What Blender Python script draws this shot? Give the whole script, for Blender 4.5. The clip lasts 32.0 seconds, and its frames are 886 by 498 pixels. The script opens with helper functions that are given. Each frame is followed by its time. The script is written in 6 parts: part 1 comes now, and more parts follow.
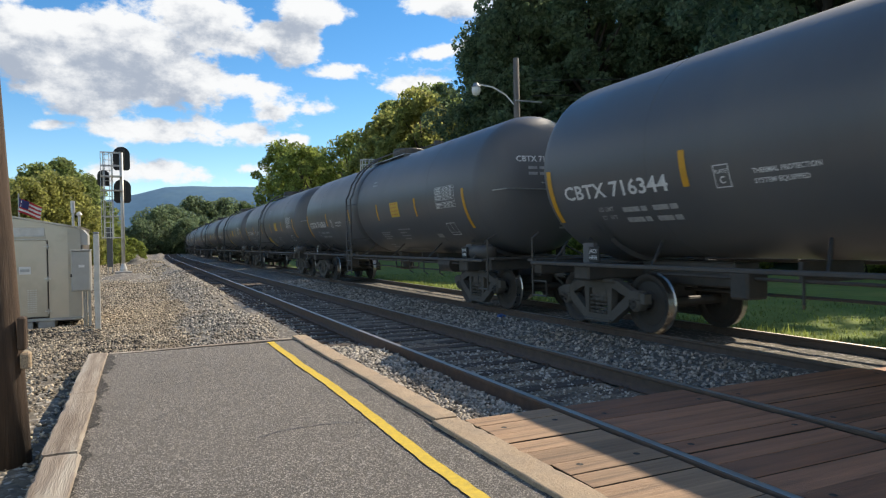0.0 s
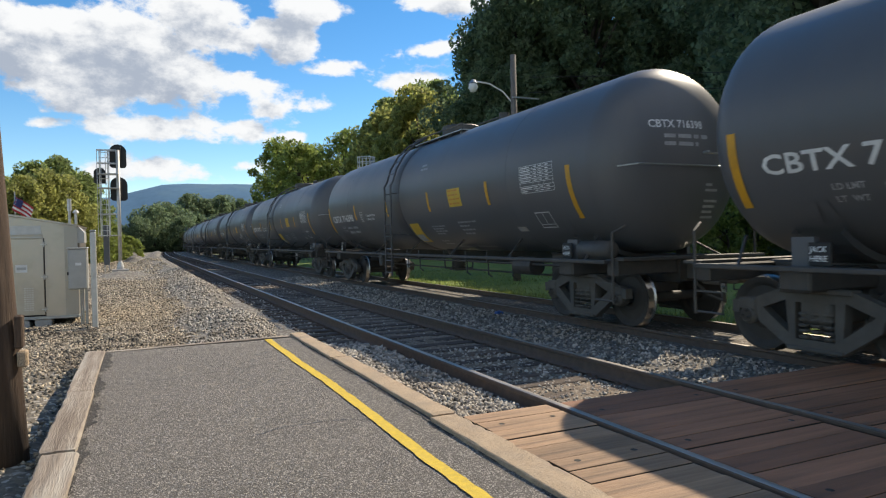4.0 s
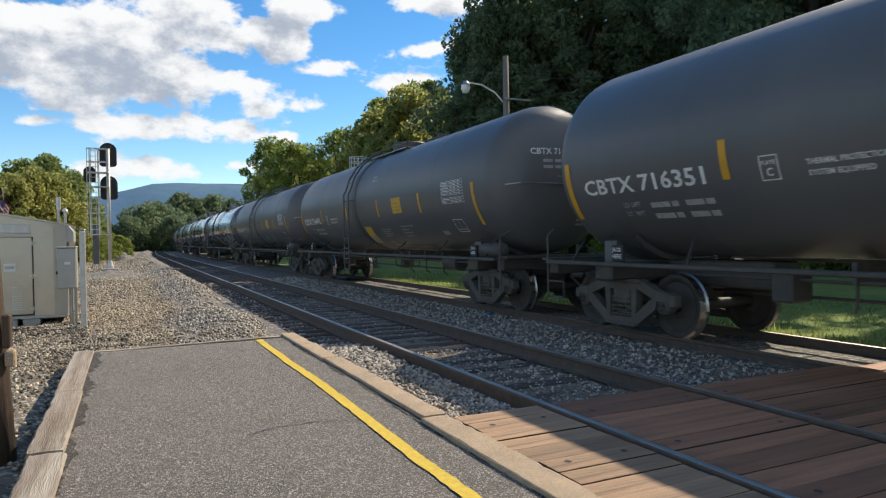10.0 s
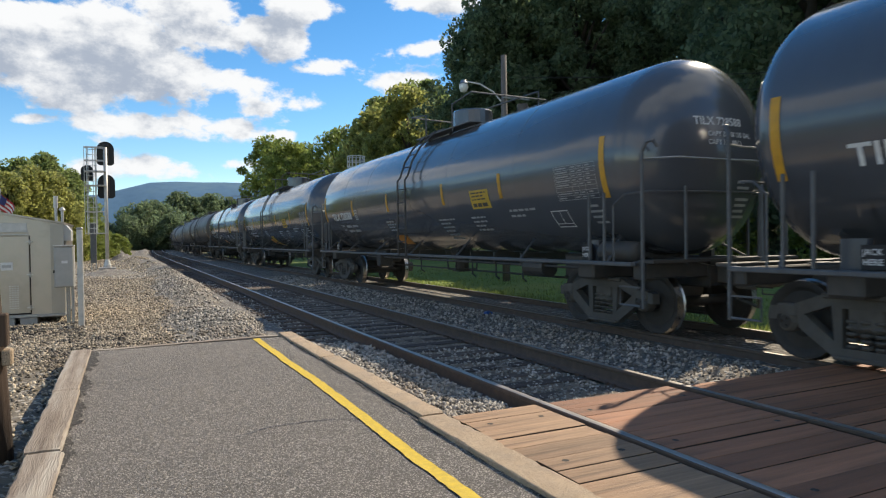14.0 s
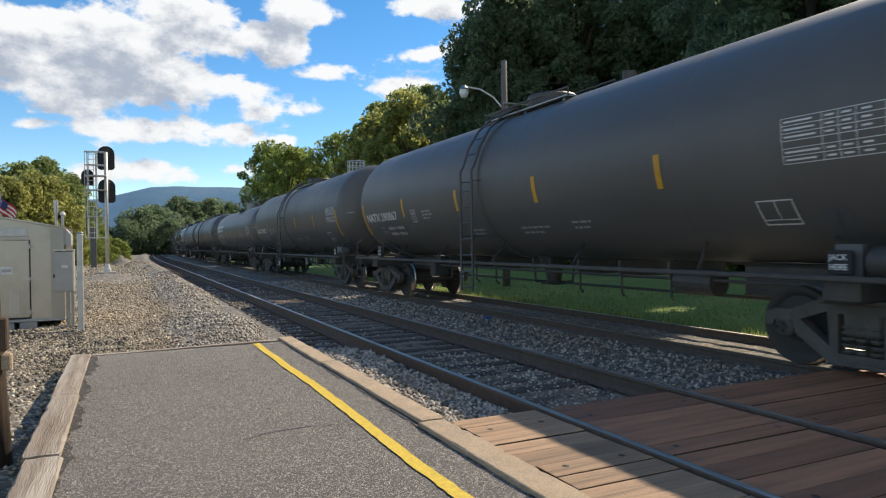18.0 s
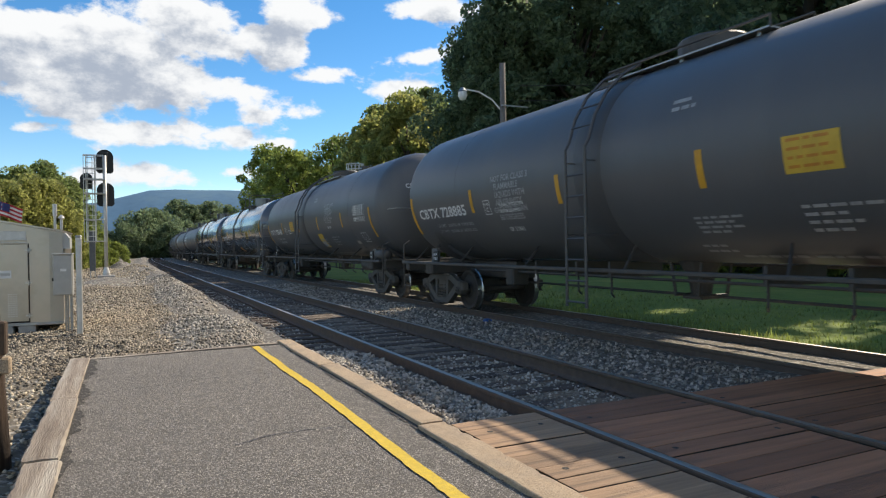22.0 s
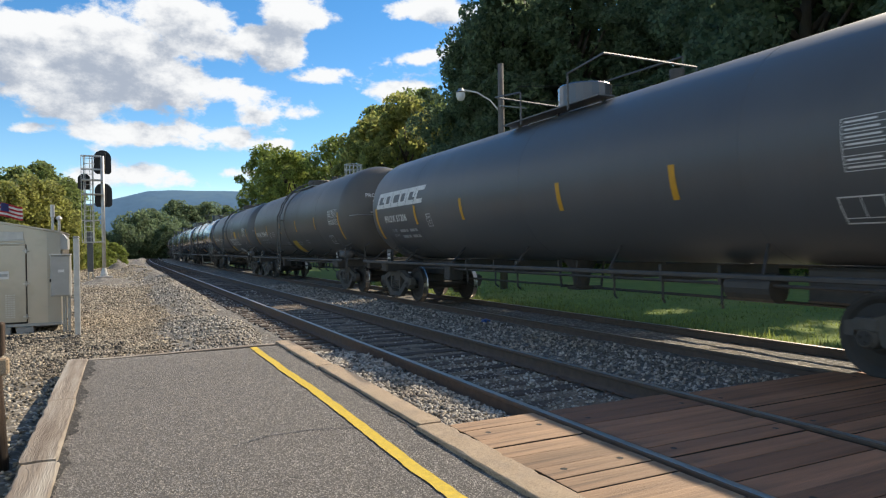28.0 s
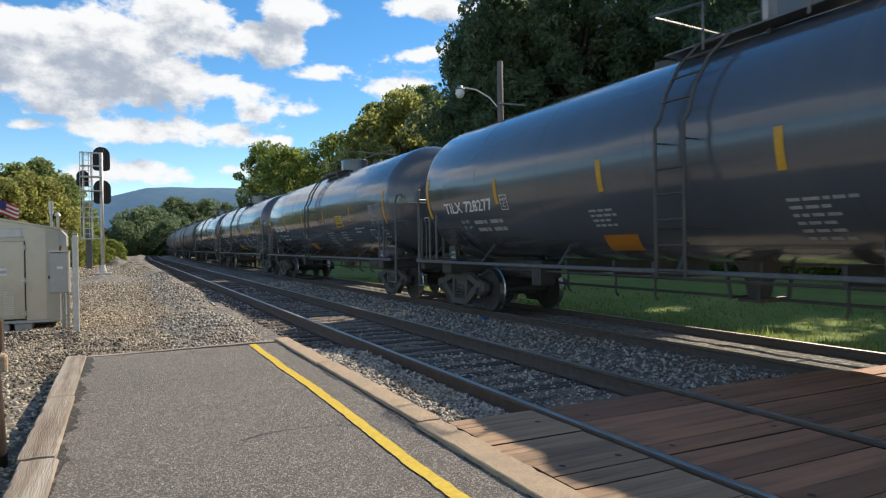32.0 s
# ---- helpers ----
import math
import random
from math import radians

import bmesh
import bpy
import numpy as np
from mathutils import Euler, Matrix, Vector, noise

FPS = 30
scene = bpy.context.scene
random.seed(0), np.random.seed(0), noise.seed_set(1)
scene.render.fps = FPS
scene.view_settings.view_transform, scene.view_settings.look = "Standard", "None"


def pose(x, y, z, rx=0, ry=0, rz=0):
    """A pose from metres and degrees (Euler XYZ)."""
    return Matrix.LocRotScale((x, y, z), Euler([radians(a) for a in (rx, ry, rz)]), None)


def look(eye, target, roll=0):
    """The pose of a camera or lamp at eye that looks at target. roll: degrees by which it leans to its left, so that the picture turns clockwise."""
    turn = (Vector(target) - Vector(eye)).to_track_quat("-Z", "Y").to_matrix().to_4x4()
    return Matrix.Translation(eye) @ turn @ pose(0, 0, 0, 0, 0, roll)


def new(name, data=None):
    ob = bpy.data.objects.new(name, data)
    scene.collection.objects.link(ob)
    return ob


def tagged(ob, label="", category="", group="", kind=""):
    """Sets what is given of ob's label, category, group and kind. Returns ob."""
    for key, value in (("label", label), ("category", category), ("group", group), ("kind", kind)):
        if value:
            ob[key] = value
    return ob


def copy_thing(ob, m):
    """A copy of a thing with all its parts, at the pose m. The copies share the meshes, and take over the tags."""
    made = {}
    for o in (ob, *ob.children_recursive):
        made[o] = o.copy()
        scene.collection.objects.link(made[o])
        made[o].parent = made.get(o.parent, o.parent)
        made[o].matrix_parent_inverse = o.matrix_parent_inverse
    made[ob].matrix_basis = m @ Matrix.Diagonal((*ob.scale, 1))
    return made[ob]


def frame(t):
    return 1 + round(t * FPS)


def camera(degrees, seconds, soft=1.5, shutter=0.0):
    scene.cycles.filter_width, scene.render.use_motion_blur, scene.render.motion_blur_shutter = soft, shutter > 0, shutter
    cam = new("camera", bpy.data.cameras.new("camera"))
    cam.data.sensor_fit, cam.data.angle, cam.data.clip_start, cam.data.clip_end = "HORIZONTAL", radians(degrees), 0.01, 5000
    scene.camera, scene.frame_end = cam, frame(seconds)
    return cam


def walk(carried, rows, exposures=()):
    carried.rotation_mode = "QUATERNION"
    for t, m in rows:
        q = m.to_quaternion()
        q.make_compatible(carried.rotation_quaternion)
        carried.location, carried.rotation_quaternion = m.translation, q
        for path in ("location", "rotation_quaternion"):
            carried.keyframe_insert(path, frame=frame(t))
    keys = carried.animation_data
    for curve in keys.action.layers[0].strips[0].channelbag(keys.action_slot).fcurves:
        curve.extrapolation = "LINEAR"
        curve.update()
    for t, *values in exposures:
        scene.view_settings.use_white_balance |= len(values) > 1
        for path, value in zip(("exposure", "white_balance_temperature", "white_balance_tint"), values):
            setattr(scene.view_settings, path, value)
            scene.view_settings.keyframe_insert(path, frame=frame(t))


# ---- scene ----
# ---- camera ----
cam = camera(67.28, 32.0, soft=1.2, shutter=0.07)
EYE = (0.0, 0.0, 1.389)
# seconds, heading to the right of the track, pitch, lean (degrees)
PATH = [(0, 24.32, -0.64, -1.04), (0.5, 24.28, -0.58, -1.03), (1, 24.14, -0.66, -0.98), (1.5, 24.14, -0.7, -1.13), (2, 24.25, -0.54, -1.03), (2.5, 24.32, -0.71, -1.22), (3, 24.48, -0.82, -1.16), (3.5, 24.53, -0.88, -1.22), (5.5, 24.61, -0.91, -1), (6, 24.87, -0.88, -1.14), (6.5, 24.98, -0.9, -1.01), (7, 25.09, -0.85, -1), (7.5, 25.19, -0.9, -0.95), (8, 25.23, -0.76, -1.1), (8.5, 25.25, -1.08, -1.11), (9, 25.32, -1, -1.02), (9.5, 25.23, -0.99, -0.9), (10, 25.25, -0.85, -0.9), (10.5, 25.34, -0.86, -0.88), (11, 25.44, -0.93, -0.87), (11.5, 25.35, -0.86, -1.02), (12, 25.44, -0.9, -1.09), (12.5, 25.44, -0.84, -0.96), (13, 25.48, -0.92, -0.89), (13.5, 25.52, -0.93, -0.86), (14, 25.43, -0.93, -0.85), (14.5, 25.41, -0.88, -0.81), (16.5, 25.49, -0.73, -0.78), (17, 25.52, -0.67, -0.85), (17.5, 25.51, -0.61, -0.77), (18, 25.43, -0.5, -0.76), (18.5, 25.42, -0.5, -0.79), (19, 25.36, -0.43, -0.83), (19.5, 25.42, -0.38, -0.77), (20, 25.43, -0.3, -0.85), (20.5, 25.16, -0.24, -0.99), (21, 25.37, -0.21, -0.95), (21.5, 25.43, -0.27, -0.91), (22, 25.51, -0.29, -0.93), (22.5, 25.55, -0.33, -0.9), (23, 25.5, -0.31, -0.86), (23.5, 25.53, -0.31, -0.91), (24, 25.49, -0.25, -0.9), (24.5, 25.51, -0.23, -0.84), (25, 25.54, -0.18, -1.02), (25.5, 25.54, -0.13, -1.03), (27.5, 25.67, -0.26, -0.88), (28, 25.66, -0.24, -0.96), (28.5, 25.78, -0.3, -0.95), (29, 25.78, -0.39, -0.85), (29.5, 25.81, -0.37, -0.93), (30, 25.8, -0.38, -1.05), (30.5, 25.87, -0.47, -1.02), (31, 25.88, -0.44, -1.05), (31.5, 25.84, -0.45, -0.94), (32, 25.74, -0.47, -0.87)]
walk(cam, [(t, pose(*EYE, 90 + pitch, 0, -head) @ pose(0, 0, 0, 0, 0, lean)) for t, head, pitch, lean in PATH],
     exposures=[(0.0, 0.95, 7350, 10), (32.0, 0.95, 7350, 10)])

# ---- light ----
SUN_DIR = Vector((1.0, 0.46, 0.9)).normalized()
sun = new("sun", bpy.data.lights.new("sun", "SUN"))
sun.data.energy, sun.data.angle, sun.data.color = 2.8, radians(0.55), (1.0, 0.93, 0.82)
sun.matrix_world = look((0, 0, 60), Vector((0, 0, 60)) - SUN_DIR)


def sky_world():
    world = bpy.data.worlds.new("sky")
    scene.world = world
    world.use_nodes = True
    nt = world.node_tree
    N, K = nt.nodes, nt.links
    N.clear()
    out = N.new("ShaderNodeOutputWorld")
    sky = N.new("ShaderNodeTexSky")
    sky.sky_type, sky.sun_disc = "NISHITA", False
    sky.sun_elevation = math.asin(SUN_DIR.z)
    sky.sun_rotation = math.atan2(SUN_DIR.x, SUN_DIR.y)
    sky.air_density, sky.dust_density, sky.ozone_density = 0.85, 0.0, 2.6
    coord = N.new("ShaderNodeTexCoord").outputs["Generated"]

    def math_node(op, a, b=None, clamp=False):
        n = N.new("ShaderNodeMath")
        n.operation, n.use_clamp = op, clamp
        for i, v in enumerate((a, b)):
            if v is None:
                continue
            if isinstance(v, (int, float)):
                n.inputs[i].default_value = v
            else:
                K.new(v, n.inputs[i])
        return n.outputs[0]

    def vec(op, a, b):
        n = N.new("ShaderNodeVectorMath")
        n.operation = op
        K.new(a, n.inputs[0])
        if isinstance(b, tuple):
            n.inputs[1].default_value = b
        else:
            K.new(b, n.inputs[1])
        return n

    # cumulus banks: heading, height (degrees), half width, half height, weight
    BANKS = [(-0.0, 14.1, 9.3, 3.9, 1), (-6.5, 14.6, 4.2, 2.5, 0.9), (14.6, 14.1, 2.4, 0.8, 0.75), (11.0, 16.3, 3.4, 2.1, 0.9), (7.6, 12.6, 4.6, 2.4, 0.85), (3.3, 9.2, 7.5, 1.3, 0.85), (-5.9, 9.1, 1.9, 0.5, 0.65), (14.3, 11.2, 2.2, 0.8, 0.65), (12.0, 8.7, 1.8, 0.6, 0.6), (1.0, 5.7, 5.0, 1.2, 0.85), (8.4, 6.3, 2.0, 0.6, 0.6), (13.6, 18.8, 4.0, 1.3, 0.8), (23.1, 15.8, 2.0, 0.7, 0.7), (22.6, 13.0, 2.7, 1.2, 0.8), (25.3, 19.5, 4.1, 1.1, 0.8), (4.7, 17.5, 4.7, 2.0, 0.8), (7.8, 15.6, 3.4, 2.0, 0.9),
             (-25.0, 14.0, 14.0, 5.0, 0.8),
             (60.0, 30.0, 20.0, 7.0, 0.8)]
    # the same broken cumulus, added unseen round the rest of the sky for fill light
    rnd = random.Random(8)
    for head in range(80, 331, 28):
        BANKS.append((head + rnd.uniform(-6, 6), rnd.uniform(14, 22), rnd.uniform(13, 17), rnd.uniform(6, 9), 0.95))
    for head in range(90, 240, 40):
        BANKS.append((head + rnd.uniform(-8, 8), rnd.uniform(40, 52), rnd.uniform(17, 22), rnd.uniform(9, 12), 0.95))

    def density(v):
        warp = N.new("ShaderNodeTexNoise")
        warp.inputs["Scale"].default_value, warp.inputs["Detail"].default_value = 11.0, 10.0
        warp.inputs["Roughness"].default_value = 0.6
        K.new(vec("MULTIPLY", v, (1.0, 1.0, 1.7)).outputs[0], warp.inputs["Vector"])
        total = None
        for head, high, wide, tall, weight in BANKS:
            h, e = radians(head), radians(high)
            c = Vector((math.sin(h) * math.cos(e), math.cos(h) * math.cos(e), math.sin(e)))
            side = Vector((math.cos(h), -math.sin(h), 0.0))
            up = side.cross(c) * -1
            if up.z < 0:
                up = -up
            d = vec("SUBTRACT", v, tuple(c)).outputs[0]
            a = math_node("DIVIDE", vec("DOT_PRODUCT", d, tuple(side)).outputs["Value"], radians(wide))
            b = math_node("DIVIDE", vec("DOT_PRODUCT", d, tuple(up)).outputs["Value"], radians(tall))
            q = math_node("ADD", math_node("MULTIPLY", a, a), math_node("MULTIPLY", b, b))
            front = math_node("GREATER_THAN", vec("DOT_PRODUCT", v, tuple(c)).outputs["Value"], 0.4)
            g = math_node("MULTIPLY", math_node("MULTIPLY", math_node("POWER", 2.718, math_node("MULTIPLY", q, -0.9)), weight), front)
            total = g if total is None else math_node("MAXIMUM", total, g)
        n = math_node("MULTIPLY", math_node("SUBTRACT", warp.outputs["Fac"], 0.5), 2.5)
        return math_node("ADD", total, n)

    def ramp(v, lo, hi):
        m = N.new("ShaderNodeMapRange")
        m.interpolation_type = "SMOOTHSTEP"
        m.inputs["From Min"].default_value, m.inputs["From Max"].default_value = lo, hi
        K.new(v, m.inputs["Value"])
        return m.outputs["Result"]

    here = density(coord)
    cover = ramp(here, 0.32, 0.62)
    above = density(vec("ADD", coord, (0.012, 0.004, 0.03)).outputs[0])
    fine = N.new("ShaderNodeTexNoise")
    fine.inputs["Scale"].default_value, fine.inputs["Detail"].default_value, fine.inputs["Roughness"].default_value = 26.0, 8.0, 0.65
    K.new(vec("MULTIPLY", coord, (1.0, 1.0, 1.6)).outputs[0], fine.inputs["Vector"])
    puff = math_node("MULTIPLY", math_node("SUBTRACT", fine.outputs["Fac"], 0.5), 1.5)
    shade = ramp(math_node("ADD", above, puff), 0.3, 1.25)
    tone = N.new("ShaderNodeMix")
    tone.data_type = "RGBA"
    K.new(shade, tone.inputs["Factor"])
    tone.inputs["A"].default_value = (4.05, 4.4, 4.95, 1)
    tone.inputs["B"].default_value = (1.8, 2.2, 2.95, 1)
    mix = N.new("ShaderNodeMix")
    mix.data_type = "RGBA"
    K.new(cover, mix.inputs["Factor"])
    vivid = N.new("ShaderNodeHueSaturation")
    vivid.inputs["Saturation"].default_value = 1.32
    vivid.inputs["Value"].default_value = 0.8
    K.new(sky.outputs["Color"], vivid.inputs["Color"])
    K.new(vivid.outputs["Color"], mix.inputs["A"])
    K.new(tone.outputs["Result"], mix.inputs["B"])
    back = N.new("ShaderNodeBackground")
    back.inputs["Strength"].default_value = 0.115
    K.new(mix.outputs["Result"], back.inputs["Color"])
    K.new(back.outputs[0], out.inputs[0])


sky_world()

# ---- materials ----
def mat(name, color, rough=0.6, metal=0.0, second=None, scale=4.0, amount=0.5, bump=0.0, bump_scale=60.0, third=None, third_scale=0.6,
        stretch=(1, 1, 1), per_object=0.0, rough_var=0.15, coat=0.0, island=0.0, speck=None):
    """A surface with variation at two scales and fine relief, in metres of its own space."""
    m = bpy.data.materials.new(name)
    m.use_nodes = True
    nt = m.node_tree
    N, K = nt.nodes, nt.links
    b = N["Principled BSDF"]
    b.inputs["Roughness"].default_value, b.inputs["Metallic"].default_value = rough, metal
    b.inputs["Coat Weight"].default_value = coat
    b.inputs["Coat Roughness"].default_value = 0.12
    tc = N.new("ShaderNodeTexCoord")
    mp = N.new("ShaderNodeMapping")
    mp.inputs["Scale"].default_value = stretch
    K.new(tc.outputs["Object"], mp.inputs["Vector"])

    def noise_tex(s, detail, rough_=0.6):
        n = N.new("ShaderNodeTexNoise")
        n.inputs["Scale"].default_value, n.inputs["Detail"].default_value, n.inputs["Roughness"].default_value = s, detail, rough_
        K.new(mp.outputs[0], n.inputs["Vector"])
        return n.outputs["Fac"]

    def blend(fac, a, c):
        x = N.new("ShaderNodeMix")
        x.data_type = "RGBA"
        K.new(fac, x.inputs["Factor"])
        for key, v in (("A", a), ("B", c)):
            if isinstance(v, tuple):
                x.inputs[key].default_value = (*v, 1)
            else:
                K.new(v, x.inputs[key])
        return x.outputs["Result"]

    def curve(v, lo, hi, top=1.0):
        r = N.new("ShaderNodeMapRange")
        r.inputs["From Min"].default_value, r.inputs["From Max"].default_value, r.inputs["To Max"].default_value = lo, hi, top
        K.new(v, r.inputs["Value"])
        return r.outputs["Result"]

    second = second or tuple(c * 0.7 for c in color)
    n1 = noise_tex(scale, 6)
    col = blend(curve(n1, 0.5 - amount * 0.4, 0.5 + amount * 0.4), second, color)
    if third:
        col = blend(curve(noise_tex(third_scale, 4), 0.5, 0.72, 0.85), col, third)
    if speck:
        v = N.new("ShaderNodeTexVoronoi")
        v.inputs["Scale"].default_value = speck[1]
        K.new(mp.outputs[0], v.inputs["Vector"])
        sp = N.new("ShaderNodeSeparateColor")
        K.new(v.outputs["Color"], sp.inputs[0])
        col = blend(curve(sp.outputs[0], speck[2], min(speck[2] + 0.12, 1.0), 0.85), col, speck[0])
        col = blend(curve(sp.outputs[1], speck[2] - 0.06, min(speck[2] + 0.1, 1.0), 0.7), col, tuple(c * 0.18 for c in speck[0]))
    if per_object or island:
        src = N.new("ShaderNodeObjectInfo").outputs["Random"] if per_object else N.new("ShaderNodeNewGeometry").outputs["Random Per Island"]
        h = N.new("ShaderNodeHueSaturation")
        r = N.new("ShaderNodeMapRange")
        w = per_object or island
        r.inputs["To Min"].default_value, r.inputs["To Max"].default_value = 1 - w, 1 + w
        K.new(src, r.inputs["Value"])
        K.new(r.outputs[0], h.inputs["Value"])
        K.new(col, h.inputs["Color"])
        col = h.outputs["Color"]
    K.new(col, b.inputs["Base Color"])
    rr = N.new("ShaderNodeMapRange")
    rr.inputs["To Min"].default_value, rr.inputs["To Max"].default_value = max(rough - rough_var, 0.03), min(rough + rough_var, 1)
    K.new(n1, rr.inputs["Value"])
    K.new(rr.outputs[0], b.inputs["Roughness"])
    if bump:
        bp = N.new("ShaderNodeBump")
        bp.inputs["Strength"].default_value, bp.inputs["Distance"].default_value = min(bump, 1.0), 0.01 * max(1, bump)
        K.new(noise_tex(bump_scale, 8), bp.inputs["Height"])
        K.new(bp.outputs[0], b.inputs["Normal"])
    return m


M = {}
M["tank"] = mat("tank_paint", (0.118, 0.119, 0.124), 0.42, second=(0.098, 0.099, 0.103), scale=0.8, third=(0.14, 0.136, 0.13), third_scale=0.35, bump=0.05, bump_scale=5, stretch=(1, 1, 0.35))
M["tank_gloss"] = mat("tank_gloss_paint", (0.098, 0.106, 0.122), 0.2, coat=0.7, second=(0.082, 0.088, 0.1), scale=0.7, third=(0.125, 0.122, 0.118), third_scale=0.3, bump=0.04, bump_scale=4, stretch=(1, 1, 0.35), rough_var=0.06)
M["tank_brown"] = mat("tank_weathered_paint", (0.125, 0.118, 0.112), 0.45, second=(0.1, 0.095, 0.09), scale=0.9, third=(0.1, 0.09, 0.078), third_scale=0.4, bump=0.05, bump_scale=5, stretch=(1, 1, 0.3))
M["frame"] = mat("underframe_steel", (0.055, 0.053, 0.051), 0.55, second=(0.08, 0.07, 0.06), scale=5, bump=0.2, bump_scale=30)
M["pale_red"] = mat("pale_red_paint", (0.5, 0.2, 0.18), 0.6, second=(0.55, 0.4, 0.38), scale=9)
M["stencil_bold"] = mat("graffiti_white", (0.78, 0.77, 0.76), 0.6, second=(0.5, 0.5, 0.5), scale=6)
M["truck"] = mat("cast_truck_steel", (0.12, 0.11, 0.096), 0.85, second=(0.075, 0.068, 0.06), scale=4, bump=0.4, bump_scale=25)
M["wheel"] = mat("wheel_steel", (0.07, 0.062, 0.055), 0.7, second=(0.045, 0.04, 0.036), scale=6, metal=0.2, bump=0.2)
M["tread"] = mat("polished_tread", (0.5, 0.48, 0.46), 0.3, metal=1.0, scale=12)
M["yellow"] = mat("reflective_yellow", (0.72, 0.36, 0.025), 0.45, second=(0.55, 0.28, 0.03), scale=7)
M["panel_yellow"] = mat("warning_panel_yellow", (0.68, 0.44, 0.055), 0.5, second=(0.56, 0.35, 0.05), scale=6)
M["panel_orange"] = mat("warning_panel_orange", (0.62, 0.25, 0.03), 0.45, second=(0.5, 0.2, 0.03), scale=6)
M["white"] = mat("stencil_white", (0.8, 0.8, 0.78), 0.55, second=(0.6, 0.6, 0.59), scale=9)
M["dim_white"] = mat("worn_stencil_white", (0.44, 0.44, 0.44), 0.6, second=(0.28, 0.28, 0.28), scale=14)
M["grey_steel"] = mat("grey_painted_steel", (0.13, 0.135, 0.14), 0.45, second=(0.08, 0.083, 0.088), scale=7, bump=0.05)
M["galv"] = mat("galvanised_steel", (0.42, 0.43, 0.43), 0.42, metal=0.7, second=(0.3, 0.31, 0.31), scale=8, bump=0.05)
M["galv_bright"] = mat("bright_galvanised_steel", (0.64, 0.63, 0.6), 0.45, metal=0.35, second=(0.48, 0.475, 0.455), scale=7, bump=0.05)
M["alu_dull"] = mat("dull_aluminium_sheet", (0.43, 0.4, 0.355), 0.42, metal=0.6, second=(0.36, 0.34, 0.3), scale=2.0, third=(0.3, 0.275, 0.23), third_scale=1.0, bump=0.05, bump_scale=9)
M["alu"] = mat("aluminium_sheet", (0.52, 0.465, 0.405), 0.33, metal=0.75, second=(0.44, 0.41, 0.37), scale=2.5, third=(0.36, 0.315, 0.26), third_scale=1.2, bump=0.05, bump_scale=9)
M["cabinet_grey"] = mat("cabinet_grey_paint", (0.44, 0.44, 0.42), 0.5, second=(0.36, 0.36, 0.34), scale=4, bump=0.04)
M["signal_black"] = mat("signal_black_paint", (0.012, 0.012, 0.013), 0.5, scale=6)
M["rail_side"] = mat("rail_rust", (0.15, 0.105, 0.078), 0.85, second=(0.09, 0.066, 0.052), scale=9, bump=0.4, bump_scale=70)
M["rail_top"] = mat("rail_head_polish", (0.62, 0.57, 0.51), 0.4, metal=0.85, second=(0.42, 0.37, 0.32), scale=5, stretch=(8, 0.3, 1))
M["sleeper"] = mat("creosoted_sleeper", (0.13, 0.092, 0.066), 0.9, second=(0.05, 0.038, 0.03), scale=5, bump=0.8, bump_scale=30, stretch=(0.3, 3, 3), per_object=0.35)
M["plank_grey"] = mat("weathered_grey_plank", (0.5, 0.315, 0.185), 0.75, second=(0.25, 0.15, 0.085), scale=3.0, third=(0.13, 0.085, 0.055), third_scale=2.6, bump=0.9, bump_scale=24, stretch=(0.25, 4, 4), per_object=0.25)
M["plank"] = mat("weathered_crossing_plank", (0.45, 0.2, 0.105), 0.7, second=(0.25, 0.112, 0.056), scale=3.0, third=(0.15, 0.075, 0.042), third_scale=2.2, bump=0.7, bump_scale=24, stretch=(0.25, 4, 4), per_object=0.28)
M["timber"] = mat("bleached_timber", (0.4, 0.335, 0.265), 0.85, second=(0.17, 0.125, 0.09), scale=4.5, third=(0.48, 0.43, 0.36), third_scale=1.5, bump=0.9, bump_scale=30, stretch=(4, 0.25, 4), per_object=0.12)
M["kerb"] = mat("kerb_concrete", (0.5, 0.37, 0.245), 0.85, speck=((0.56, 0.44, 0.31), 240, 0.8), second=(0.4, 0.285, 0.18), scale=7, third=(0.3, 0.24, 0.18), third_scale=3, bump=0.6, bump_scale=90, per_object=0.06)
M["yellow_line"] = mat("platform_yellow_paint", (0.8, 0.56, 0.05), 0.7, second=(0.6, 0.4, 0.04), scale=25, bump=0.8, bump_scale=120)
M["pole_wood"] = mat("tarred_pole_wood", (0.1, 0.062, 0.04), 0.85, second=(0.05, 0.032, 0.022), scale=3, third=(0.17, 0.12, 0.085), third_scale=2.5, bump=1.0, bump_scale=22, stretch=(6, 6, 0.35))
M["grey_wood"] = mat("grey_pole_wood", (0.2, 0.18, 0.16), 0.85, second=(0.12, 0.1, 0.09), scale=4, bump=0.5, stretch=(4, 4, 0.3))
M["stone"] = mat("ballast_stone", (0.46, 0.42, 0.36), 0.85, third=(0.3, 0.24, 0.175), third_scale=0.5, second=(0.24, 0.215, 0.18), scale=30, island=0.75, bump=0.3, bump_scale=80)
M["brown_stone"] = mat("yard_gravel_stone", (0.5, 0.425, 0.32), 0.85, third=(0.14, 0.105, 0.07), third_scale=0.7, second=(0.24, 0.195, 0.14), scale=30, island=0.78, bump=0.3, bump_scale=80)
M["concrete"] = mat("old_concrete", (0.42, 0.4, 0.37), 0.85, second=(0.32, 0.3, 0.28), scale=5, bump=0.4)
M["bark"] = mat("tree_bark", (0.09, 0.07, 0.055), 0.9, second=(0.05, 0.04, 0.032), scale=5, bump=0.8, stretch=(3, 3, 0.6))
